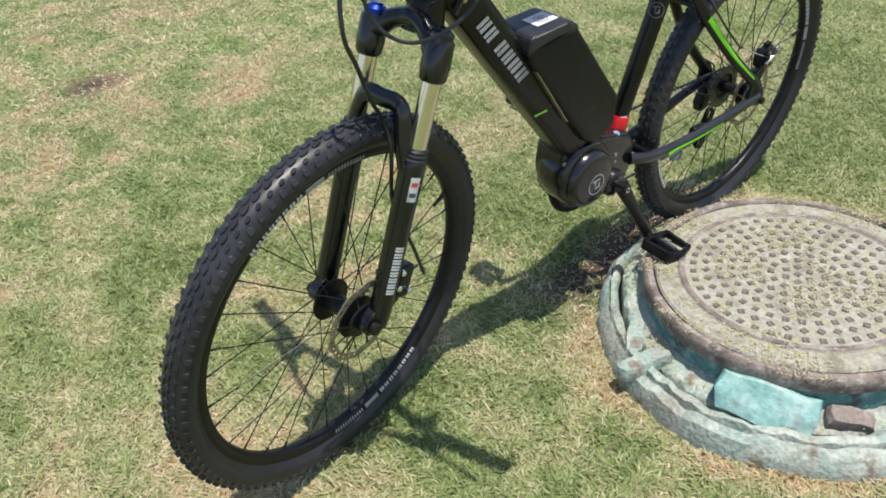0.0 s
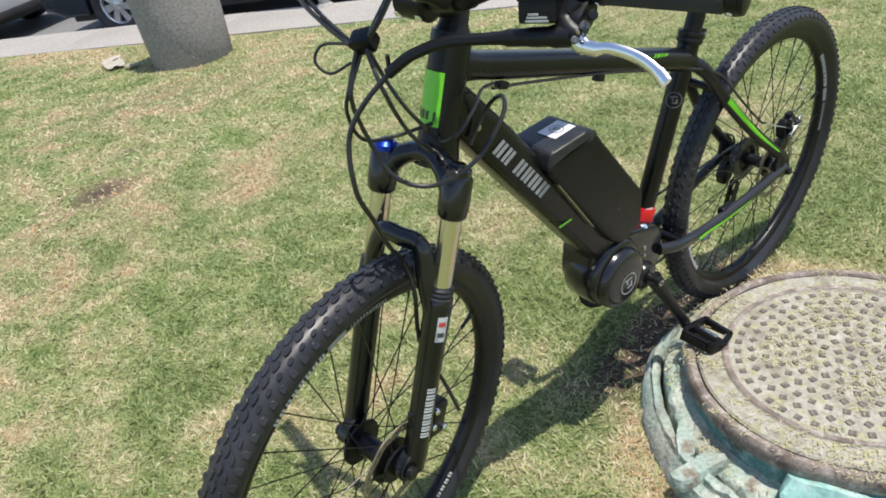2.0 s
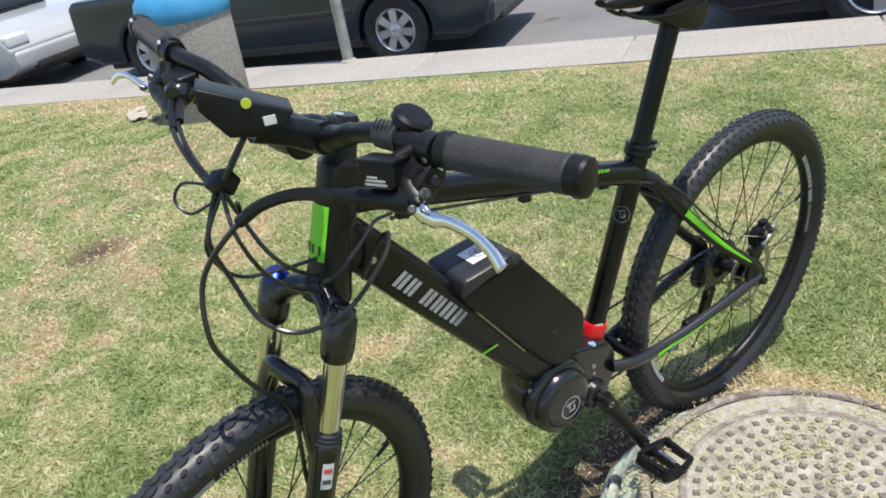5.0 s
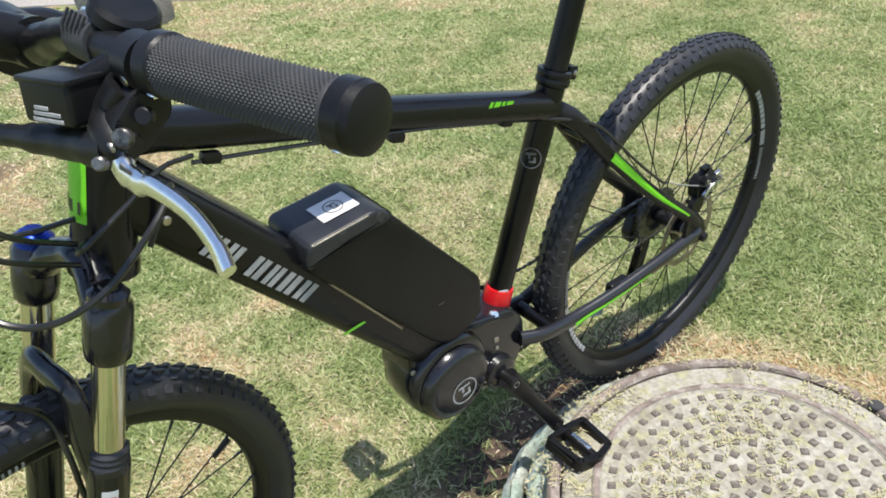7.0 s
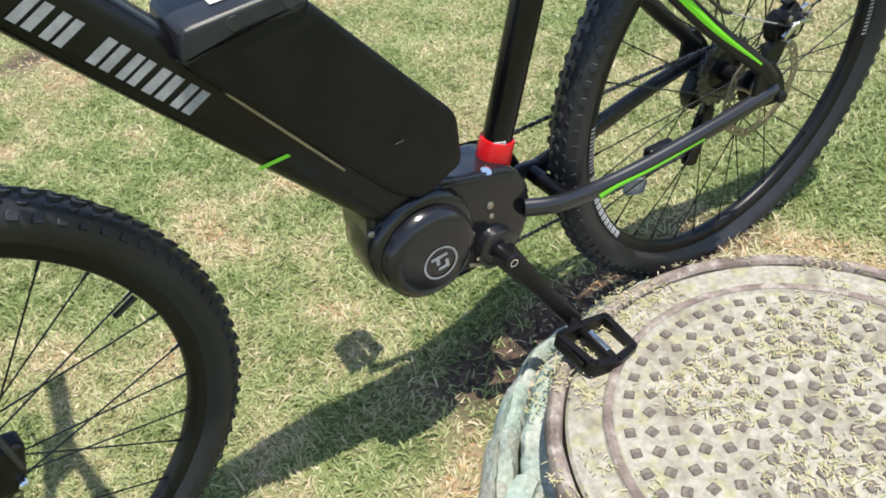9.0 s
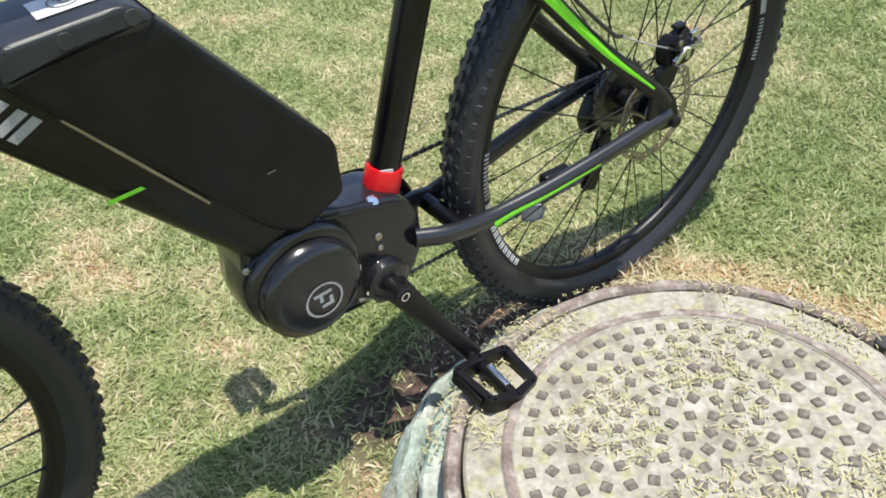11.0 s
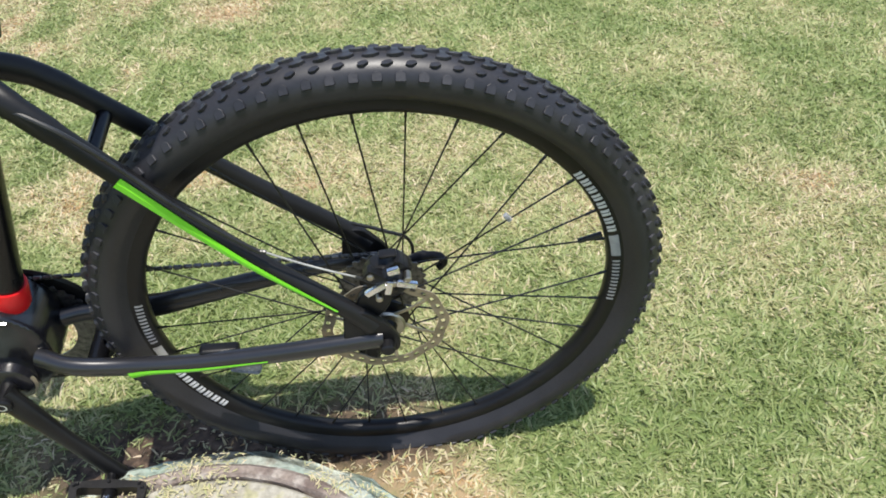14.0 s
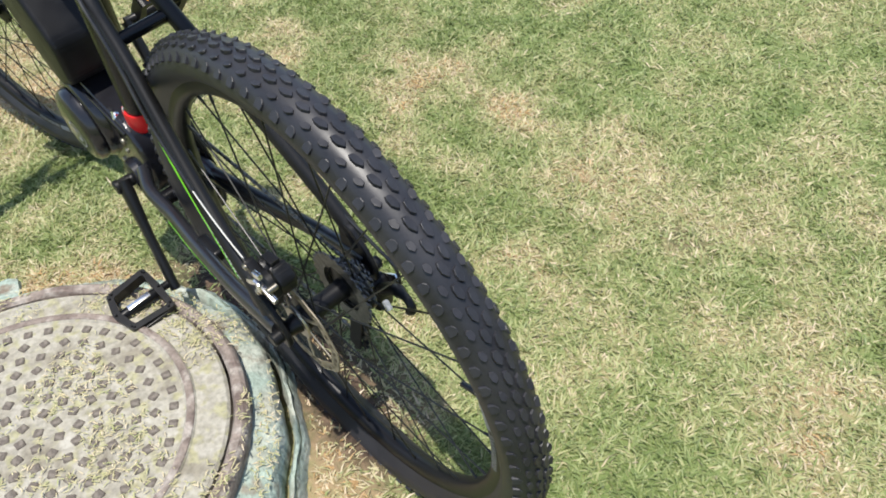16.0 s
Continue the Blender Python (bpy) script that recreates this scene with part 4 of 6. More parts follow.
plate_d = (Vector((0.671, 0, 0.199)) - Vector((0.760, 0, 0.336))).normalized()
plate_at = Matrix.Translation((0.7155, 0.0372, 0.2675)) @ plate_d.to_track_quat("X", "Y").to_matrix().to_4x4()
part("battery_plate", moved(block((0.163, 0.004, 0.012), 0.001, 1), plate_at), bronze, bike, "bronze-coloured rail plate under the battery")

# Motor and bottom bracket
body = rounded([(0.655, 0.118), (0.664, 0.060), (0.650, -0.010), (0.620, -0.040), (0.570, -0.048), (0.500, -0.064), (0.448, -0.055), (0.424, -0.010), (0.426, 0.044), (0.452, 0.080), (0.520, 0.098), (0.585, 0.128), (0.630, 0.132)], 0.018, 4)
motor = part("motor", prism(body, -0.052, 0.027, 0.010, 4), motor_black, bike, "round black mid-drive motor housing")
part("motor_cover", moved(lathe([(0.0001, 0.0630), (0.046, 0.0625), (0.057, 0.0600), (0.0632, 0.0545), (0.0655, 0.046), (0.0660, 0.0445), (0.0635, 0.0435), (0.0635, 0.010)], 64), Matrix.Translation((0.597, 0, 0.034))), motor_black, motor, "smooth round motor cover")
part("motor_cover", moved(lathe([(0.058, 0.0425), (0.066, 0.0418), (0.0715, 0.038), (0.0745, 0.030), (0.0765, 0.018), (0.0765, -0.010), (0.0730, -0.036), (0.060, -0.050), (0.0001, -0.054)], 64), Matrix.Translation((0.596, 0, 0.042))), motor_black, motor)
part("motor_boss", moved(lathe([(0.0001, 0.042), (0.024, 0.0415), (0.0295, 0.038), (0.033, 0.026)], 36), Matrix.Translation((0.492, 0, -0.034))), motor_black, motor)
part("boss_edge", moved(lathe([(0.0300, 0.0375), (0.0335, 0.0345), (0.0300, 0.0345)], 40, True, 2.6), Matrix.Translation((0.492, 0, -0.034)) @ Matrix.Rotation(radians(195), 4, "Y")), steel, motor, "bright steel edge round the crank boss")
part("motor_rib", tube(smooth_line([(0.640, 0.0275, 0.104), (0.600, 0.0280, 0.118), (0.560, 0.0280, 0.104), (0.500, 0.0280, 0.086), (0.452, 0.0275, 0.068)], 6), 0.0032, 8), motor_black, motor)
part("motor_rib", tube(smooth_line([(0.535, 0.0275, -0.046), (0.500, 0.0275, -0.056), (0.462, 0.0275, -0.048)], 5), 0.003, 8), steel, motor, "bright steel rib on the lower edge of the housing")
for x, y, z, r in ((0.490, 0.0255, 0.036, 0.0055), (0.490, 0.0255, 0.018, 0.0042), (0.657, 0.0265, 0.088, 0.0045), (0.553, 0.034, 0.083, 0.0042), (0.535, 0.0265, -0.022, 0.0042), (0.660, 0.0265, 0.062, 0.0042)):
    part("motor_bolt", moved(disc(r, 0.0, 0.004, 12, 0.001), Matrix.Translation((x, y, z))), steel, motor)
for k in range(3):
    part("motor_fin", moved(lathe([(0.0655, -0.0014), (0.0710 - 0.0012 * k, -0.0014), (0.0710 - 0.0012 * k, 0.0014), (0.0655, 0.0014)], 14, True, 0.85), Matrix.Translation((0.596, -0.012 - 0.009 * k, 0.042)) @ Matrix.Rotation(0.5, 4, "Y")), steel, motor, "bright fin on the motor")
red = tube([seat_axis(0.070), seat_axis(0.073), seat_axis(0.102), seat_axis(0.105)], [0.0232, 0.0242, 0.0236, 0.0226], 28)
part("red_band", red, red_plastic, bike, "bright red plastic band on the seat tube")
part("band_tag", moved(block((0.016, 0.0012, 0.007), 0.0004, 1), Matrix.Translation(seat_axis(0.107) + Vector((0.010, 0.0180, 0))) @ Matrix.Rotation(radians(-30), 4, "Z")), white_print, bike, "small white tag")
part("band_ferrule", moved(disc(0.009, -0.004, 0.006, 14), Matrix.Translation((0.487, 0.020, 0.083)) @ Matrix.Rotation(0.6, 4, "X")), polished, bike)

# Cranks, pedals, drivetrain
SP = Vector((0.492, 0, -0.034))
PED = Vector((0.407, 0.087, -0.199))
part("crank_spindle", moved(disc(0.011, -0.088, 0.068, 20), Matrix.Translation(SP)), satin_black, bike)
crank = part("crank_arm", tube([SP + Vector((0.003, 0.056, 0.006)), SP.lerp(PED, 0.5) + Vector((0, 0.027, 0)), PED - Vector((0.004, 0.003, 0.008))], [0.0185, 0.0125, 0.0135], 18, [0.62, 0.62, 0.62], (0, 1, 0), 2.6), satin_black, bike, "black left crank arm")
part("crank_bolt", moved(disc(0.0125, 0.062, 0.0735, 20), Matrix.Translation(SP)), satin_black, crank)
part("crank_bolt_ring", moved(lathe([(0.0045, 0.0740), (0.0065, 0.0740)], 20), Matrix.Translation(SP)), polished, crank, smooth=False)
RP = Vector((0.584, -0.087, 0.163))
part("crank_arm", tube([SP + Vector((-0.003, -0.082, -0.006)), SP.lerp(RP, 0.5) + Vector((0, -0.041, 0)), RP], [0.0185, 0.0125, 0.0135], 18, [0.62, 0.62, 0.62], (0, 1, 0), 2.6), satin_black, bike, "black right crank arm")


def build_pedal(at, side):
    """A flat cage pedal, its axle along y."""
    outline = rounded([(0.050, 0.010), (0.044, 0.086), (0.0, 0.098), (-0.044, 0.086), (-0.050, 0.010), (0.0, 0.006)], 0.006, 2)
    bars = []
    m = len(outline)
    verts, faces = [], []
    for lift in (-0.0115, 0.0115):
        for ins in (0.0, 0.013):
            for x, y in outline:
                c = Vector((x, y)) - Vector((0, 0.05))
                c = c * (1 - ins / max(c.length, 0.02) * 1.0) + Vector((0, 0.05))
                verts.append((c.x, c.y * side, lift))
    for i in range(m):
        j = (i + 1) % m
        a, b, c, d = 0, m, 2 * m, 3 * m
        faces += [(a + i, a + j, b + j, b + i), (c + i, d + i, d + j, c + j), (a + i, c + i, c + j, a + j), (b + i, b + j, d + j, d + i)]
    pedal = part("pedal", pydata(verts, faces), plastic_black, bike, "black cage pedal", smooth=False, at=at)
    part("pedal_axle", tube([(0, -0.012 * side, 0), (0, 0.012 * side, 0), (0, 0.016 * side, 0), (0, 0.088 * side, 0)], [0.0072, 0.0072, 0.0095, 0.009], 12), plastic_black, pedal)
    part("axle_sleeve", moved(block((0.009, 0.042, 0.004), 0.001), Matrix.Translation((0, 0.05 * side, 0.0085))), polished, pedal, "bright strip on the pedal axle")
    for s in (1, -1):
        part("pedal_reflector", moved(block((0.003, 0.05, 0.013), 0.001), Matrix.Translation((s * 0.0485, 0.048 * side, 0))), amber if side < 0 and s < 0 else plastic_black, pedal, "amber reflector" if side < 0 and s < 0 else "")
    for k in range(10):
        x, y = outline[(k * m // 10) % m]
        part("pedal_stud", moved(block((0.004, 0.004, 0.005), 0.0008, 1), Matrix.Translation((x * 0.9, (0.05 + (y - 0.05) * 0.9) * side, 0.013))), plastic_black, pedal, smooth=False)


build_pedal(Matrix.Translation(PED + Vector((0.004, 0.008, 0.002))) @ Matrix.Rotation(radians(-14), 4, "Y") @ Matrix.Rotation(radians(-3), 4, "X"), 1)
build_pedal(Matrix.Translation(RP + Vector((0, -0.010, 0))) @ Matrix.Rotation(radians(48), 4, "Y"), -1)


def sprocket(r, teeth, y, thick, holes=True):
    verts, faces = [], []
    n = teeth * 4
    prof = (0.0, 1.0, 1.0, 0.0)
    for s in (-1, 1):
        for k in range(n):
            a = 2 * math.pi * k / n
            ro = r + 0.004 * prof[k % 4] - 0.002
            verts += [(ro * math.cos(a), y + s * thick, ro * math.sin(a)), (r * 0.62 * math.cos(a), y + s * thick, r * 0.62 * math.sin(a))]
    h = 2 * n
    for k in range(n):
        q = (k + 1) % n
        faces += [(2 * k, 2 * k + 1, 2 * q + 1, 2 * q), (h + 2 * k, h + 2 * q, h + 2 * q + 1, h + 2 * k + 1), (2 * k, 2 * q, h + 2 * q, h + 2 * k), (2 * k + 1, h + 2 * k + 1, h + 2 * q + 1, 2 * q + 1)]
    return pydata(verts, faces)


part("chainring", moved(sprocket(0.100, 48, -0.052, 0.0015), Matrix.Translation(SP)), chain_steel, bike)
part("chain_guard", moved(lathe([(0.074, -0.062), (0.114, -0.062), (0.117, -0.058), (0.113, -0.055), (0.074, -0.057)], 56, True), Matrix.Translation(SP)), plastic_black, bike)
for i, r in enumerate((0.022, 0.025, 0.028, 0.032, 0.036, 0.041, 0.046, 0.051, 0.057)):
    part("sprocket", sprocket(r, int(r * 500), -0.058 + 0.0042 * i, 0.0009), chain_steel, rear)


def chain_run(points):
    path = smooth_line(points, 10)
    total = [0.0]
    for a, b in zip(path, path[1:]):
        total.append(total[-1] + (b - a).length)
    pieces, s = [], 0.0
    k = 0
    link = block((0.0122, 0.0056, 0.0072), 0.002, 1)
    while s < total[-1]:
        i = max(j for j in range(len(total)) if total[j] <= s)
        i = min(i, len(path) - 2)
        f = (s - total[i]) / max(total[i + 1] - total[i], 1e-6)
        p, d = path[i].lerp(path[i + 1], f), (path[i + 1] - path[i]).normalized()
        me = link.copy()
        w = 1.0 if k % 2 else 0.8
        me.transform(Matrix.Translation(p) @ d.to_track_quat("X", "Z").to_matrix().to_4x4() @ Matrix.Diagonal((1, w, 1, 1)))
        pieces.append(me)
        s += 0.0127
        k += 1
    return join(*pieces)


part("chain", join(chain_run([(0.500, -0.052, 0.067), (0.25, -0.047, 0.056), (0.02, -0.042, 0.042), (-0.025, -0.042, 0.034), (-0.044, -0.042, 0.0), (-0.03, -0.042, -0.03), (0.012, -0.043, -0.055), (0.022, -0.044, -0.085), (0.012, -0.044, -0.112), (0.02, -0.044, -0.145), (0.06, -0.045, -0.150), (0.28, -0.050, -0.142), (0.470, -0.052, -0.133)])), chain_steel, bike, smooth=False)
der = part("derailleur", prism(rounded([(0.012, -0.022), (0.03, -0.055), (0.022, -0.085), (-0.012, -0.080), (-0.02, -0.04), (-0.008, -0.018)], 0.008), -0.088, -0.064, 0.004), satin_black, bike, "black rear derailleur")
part("derailleur_cage", prism(rounded([(0.012, -0.065), (0.026, -0.09), (0.052, -0.168), (0.030, -0.178), (0.004, -0.10), (-0.004, -0.075)], 0.008), -0.053, -0.050, 0.001, 1), satin_black, der)
part("derailleur_cage", prism(rounded([(0.012, -0.065), (0.026, -0.09), (0.052, -0.168), (0.030, -0.178), (0.004, -0.10), (-0.004, -0.075)], 0.008), -0.038, -0.035, 0.001, 1), satin_black, der)
for x, z in ((0.010, -0.088), (0.036, -0.158)):
    part("jockey_wheel", moved(sprocket(0.019, 11, -0.044, 0.002), Matrix.Translation((x, 0, z))), plastic_black, der)
part("derailleur_knuckle", tube(smooth_line([(-0.018, -0.072, -0.030), (-0.048, -0.074, -0.010), (-0.076, -0.070, -0.004), (-0.086, -0.068, -0.016), (-0.078, -0.068, -0.026)], 5), [0.009] * 8 + [0.0060] * 13, 10), satin_black, der)
part("derailleur_plate", moved(block((0.042, 0.004, 0.028), 0.0015), Matrix.Translation((-0.018, -0.090, -0.030)) @ Matrix.Rotation(0.5, 4, "Y")), polished, der)
part("shift_cable", tube(smooth_line([(0.20, -0.070, 0.240), (0.09, -0.073, 0.110), (0.0, -0.080, 0.050), (-0.040, -0.085, 0.020), (-0.042, -0.085, -0.02), (-0.022, -0.085, -0.04)], 8), 0.0026, 8), hose_black, bike)
part("chain_stay_guard", tube([(0.36, -0.047, -0.012), (0.22, -0.060, -0.004), (0.10, -0.070, 0.004)], [0.0135, 0.013, 0.0125], 12, 0.8, (0, 1, 0)), hose_black, bike)
part("stay_reflector", moved(block((0.042, 0.004, 0.024), 0.006), Matrix.Translation((0.207, 0.0, -0.106)) @ Matrix.Rotation(-0.4, 4, "Y")), clear_grey, bike, "pale translucent tag behind the spokes")
part("speed_sensor", moved(block((0.050, 0.018, 0.020), 0.006, 3), Matrix.Translation((0.212, 0.050, -0.006)) @ Matrix.Rotation(-0.10, 4, "Y")), plastic_black, bike)

# Rear brake
cal = part("rear_caliper", prism(rounded([(0.006, 0.072), (0.010, 0.100), (-0.004, 0.116), (-0.018, 0.110), (-0.032, 0.122), (-0.048, 0.104), (-0.042, 0.082), (-0.020, 0.066)], 0.005), 0.044, 0.066, 0.004, 2), satin_black, bike, "black rear disc brake caliper with bright levers", at=Matrix.Translation((0.005, 0, 0.012)))
part("caliper_arm", prism(rounded([(0.010, 0.112), (0.000, 0.124), (-0.020, 0.104), (-0.030, 0.084), (-0.018, 0.080), (-0.006, 0.098)], 0.004), 0.0665, 0.0785, 0.002, 2), satin_black, cal)
part("caliper_body", moved(disc(0.020, 0.060, 0.077, 24, 0.004), Matrix.Translation((-0.022, 0, 0.092))), satin_black, cal)
part("caliper_body", moved(block((0.048, 0.026, 0.026), 0.007, 3), Matrix.Translation((-0.020, 0.054, 0.098)) @ Matrix.Rotation(0.25, 4, "Y")), satin_black, cal)
for x, z, turn, ln in ((-0.004, 0.094, 0.55, 0.028), (-0.040, 0.096, -0.35, 0.024), (-0.019, 0.094, 1.3, 0.020), (-0.027, 0.120, 0.2, 0.014)):
    part("caliper_lever", moved(block((ln, 0.006, 0.0080), 0.0015), Matrix.Translation((x, 0.0795, z)) @ Matrix.Rotation(turn, 4, "Y")), polished, cal)
for x, z in ((0.000, 0.114), (-0.026, 0.099), (-0.006, 0.076), (-0.042, 0.104)):
    part("caliper_bolt", moved(disc(0.0042, 0.068, 0.0815, 12, 0.001), Matrix.Translation((x, 0, z))), steel, cal)
part("pad_spring", moved(block((0.020, 0.012, 0.004), 0.001), Matrix.Translation((-0.022, 0.056, 0.125))), satin_black, cal)
part("caliper_mount", prism(rounded([(0.034, 0.050), (0.024, 0.082), (0.004, 0.092), (-0.018, 0.078), (-0.008, 0.054), (0.010, 0.036)], 0.008), 0.056, 0.067, 0.002, 1), satin_black, bike)

# Fork, steered with the front wheel; all of it is laid out straight and then turned
AHEAD = Vector((AXIS_D.z, 0, -AXIS_D.x))


def leg(z, side, off=0.020):
    p = head_axis(z) + AHEAD * off
    return Vector((p.x, side * 0.066, p.z))


def steered(name, me, mat, label="", smooth=True, parent=None, low=True):
    ob = part(name, me, mat, parent or bike, label, smooth)
    if parent is None:
        ob.matrix_local = FORK if low else BARS
    return ob


crown = [tube([leg(0.466, s), leg(0.460, s), leg(0.424, s), leg(0.408, s), leg(0.404, s)], [0.0180, 0.0222, 0.0232, 0.0215, 0.0185], 24) for s in (1, -1)]
crown.append(tube(smooth_line([leg(0.438, 1), leg(0.452, 1) + Vector((-0.004, -0.016, 0)), Vector((0.984, 0.034, 0.470)), head_axis(0.476) + AHEAD * 0.006, Vector((0.984, -0.034, 0.470)), leg(0.452, -1) + Vector((-0.004, 0.016, 0)), leg(0.438, -1)], 5), [0.0215] * 5 + [0.0195] * 5 + [0.0185] * 4 + [0.021] * 3 + [0.0185] * 4 + [0.0195] * 5 + [0.0215] * 5, 18, 0.85, (AXIS_D.x, 0, AXIS_D.z)))
steered("fork_crown", join(*crown), fork_black, "glossy black fork crown")
for s in (1, -1):
    steered("stanchion", tube([leg(0.43, s), leg(0.25, s)], 0.0160, 24), chrome, "bright chromed fork tube")
    low = [leg(0.290, s), leg(0.284, s), leg(0.276, s), leg(0.25, s), leg(0.20, s), leg(0.08, s), leg(0.02, s)]
    foot = leg(0.0, s) + Vector((0.004, 0, -0.014))
    lower = steered("fork_lower", tube(low + [foot], [0.0175, 0.0215, 0.0220, 0.0215, 0.0205, 0.0200, 0.0205, 0.0175], 24), fork_black, "glossy black lower fork leg")
    part("wiper", tube([leg(0.303 - 0.0035 * k, s) for k in range(9)], [0.0175, 0.0205, 0.0190, 0.0208, 0.0192, 0.0212, 0.0196, 0.0218, 0.0215], 24), rubber, lower)
    part("fork_dropout", prism(rounded([(1.146, 0.040), (1.190, 0.026), (1.204, 0.004), (1.190, -0.016), (1.150, -0.022), (1.142, 0.0)], 0.01), s * 0.052, s * 0.072, 0.003), fork_black, lower)
    part("axle_end", moved(disc(0.012, 0.0, 0.012, 16), Matrix.Translation((FRONT.x, 0.072 if s > 0 else -0.084, FRONT.z))), satin_black, lower)
arch_mid = FRONT + Vector((-0.36, 0, 0.933)).normalized() * 0.392 + AHEAD * 0.012
steered("fork_arch", tube(smooth_line([leg(0.262, 1) + AHEAD * 0.010, leg(0.302, 1) + AHEAD * 0.016 + Vector((0, -0.014, 0)), Vector((arch_mid.x, 0.036, arch_mid.z - 0.004)), arch_mid, Vector((arch_mid.x, -0.036, arch_mid.z - 0.004)), leg(0.316, -1) + AHEAD * 0.016 + Vector((0, 0.010, 0)), leg(0.270, -1) + AHEAD * 0.010], 5), 0.0102, 14, 1.5, (AXIS_D.x, 0, AXIS_D.z)), fork_black, "black brace over the front tyre")
for s, mat in ((1, fork_black), (-1, blue_alloy)):
    cap = steered("fork_cap", tube([leg(0.462, s), leg(0.472, s), leg(0.477, s)], [0.0190, 0.0190, 0.013], 20), mat, "blue anodised cap" if s < 0 else "")
    part("cap_knob", tube([leg(0.476, s), leg(0.480, s)], [0.010, 0.009], 12), mat, cap)


def on_leg(z0, z1, a0, a1, r, name, mat, label, steps=1):
    verts, faces = [], []
    n = 5
    for i in range(2):
        c = leg(z0 + (z1 - z0) * i, 1)
        for k in range(n):
            a = radians(a0 + (a1 - a0) * k / (n - 1))
            verts.append(c + (AHEAD * math.cos(a) + Vector((0, 1, 0)) * math.sin(a)) * r)
    for k in range(n - 1):
        faces.append((k, k + 1, n + k + 1, n + k))
    return pydata(verts, faces)


marks = []
for i in range(8):
    z = 0.056 + 0.0112 * i
    marks += [on_leg(z, z + 0.0038, 44, 86, 0.0210, "", None, ""), on_leg(z + 0.0050, z + 0.0086, 44, 86, 0.0210, "", None, "")]
for mark in marks:
    steered("leg_mark", mark, white_print, smooth=False)
steered("leg_label", on_leg(0.222, 0.262, 42, 84, 0.0222, "", None, ""), white_print, "small white label on the fork leg", smooth=False)
steered("leg_label", join(on_leg(0.247, 0.254, 48, 78, 0.0226, "", None, ""), ), surface("label_red", (0.5, 0.05, 0.05), (0.62, 0.10, 0.08), 0.5, scale=60, bump=0.0), "red bars on the label", smooth=False)
steered("leg_label", join(on_leg(0.230, 0.237, 48, 78, 0.0226, "", None, ""), ), dim_print, "", smooth=False)
fc = steered("front_caliper", moved(block((0.040, 0.028, 0.066), 0.007, 3), Matrix.Translation((1.100, 0.062, 0.052)) @ Matrix.Rotation(radians(-24), 4, "Y")), satin_black, "black front disc brake caliper")
part("caliper_mount", prism(rounded([(1.150, 0.110), (1.118, 0.100), (1.096, 0.055), (1.104, 0.01), (1.135, -0.002), (1.152, 0.03)], 0.008), 0.054, 0.066, 0.002, 1), fork_black, fc)
for x, z in ((1.106, 0.082), (1.094, 0.030), (1.118, 0.054)):
    part("caliper_bolt", moved(disc(0.006, 0.075, 0.083, 12), Matrix.Translation((x, 0, z))), polished, fc)

# Handlebar, stem and controls
def upper(name, me, mat, label="", smooth=True):
    return steered(name, me, mat, label, smooth, low=False)


stem = upper("stem", tube(smooth_line([head_axis(0.678), head_axis(0.678) + Vector((0.022, 0, 0.010)), Vector((0.930, 0, 0.697)), Vector((0.957, 0, 0.702))], 4), [0.023, 0.023, 0.0225, 0.022, 0.021, 0.0205, 0.020, 0.020, 0.020, 0.020, 0.021, 0.022, 0.022], 18), satin_black, "black stem")
part("steerer_cap", tube([q - Vector((0.010, 0, 0)) for q in (head_axis(0.640), head_axis(0.650), head_axis(0.692), head_axis(0.698))], [0.0245, 0.0205, 0.0195, 0.0155], 24), satin_black, stem)
part("top_bolt", tube([head_axis(0.697), head_axis(0.702)], [0.008, 0.007], 12), polished, stem)
part("stem_clamp", moved(disc(0.0255, -0.026, 0.026, 28, 0.004), Matrix.Translation((0.957, 0, 0.702))), satin_black, stem)
for y, z in ((0.018, 0.715), (-0.018, 0.715), (0.018, 0.689), (-0.018, 0.689)):
    part("stem_bolt", moved(block((0.010, 0.008, 0.008), 0.002), Matrix.Translation((0.9775, y, z))), polished, stem)
half = [(0.957, 0.0, 0.708), (0.957, 0.05, 0.711), (0.958, 0.09, 0.722), (0.958, 0.13, 0.739), (0.960, 0.175, 0.752), (0.961, 0.25, 0.758), (0.932, 0.405, 0.7617)]
bar = smooth_line([(x, -y, z) for x, y, z in half[:0:-1]] + half, 5)
upper("handlebar", tube(bar, [0.0112] * 16 + [0.0130] * 4 + [0.0155] * 21 + [0.0130] * 4 + [0.0112] * 16, 18), satin_black, "black riser handlebar")


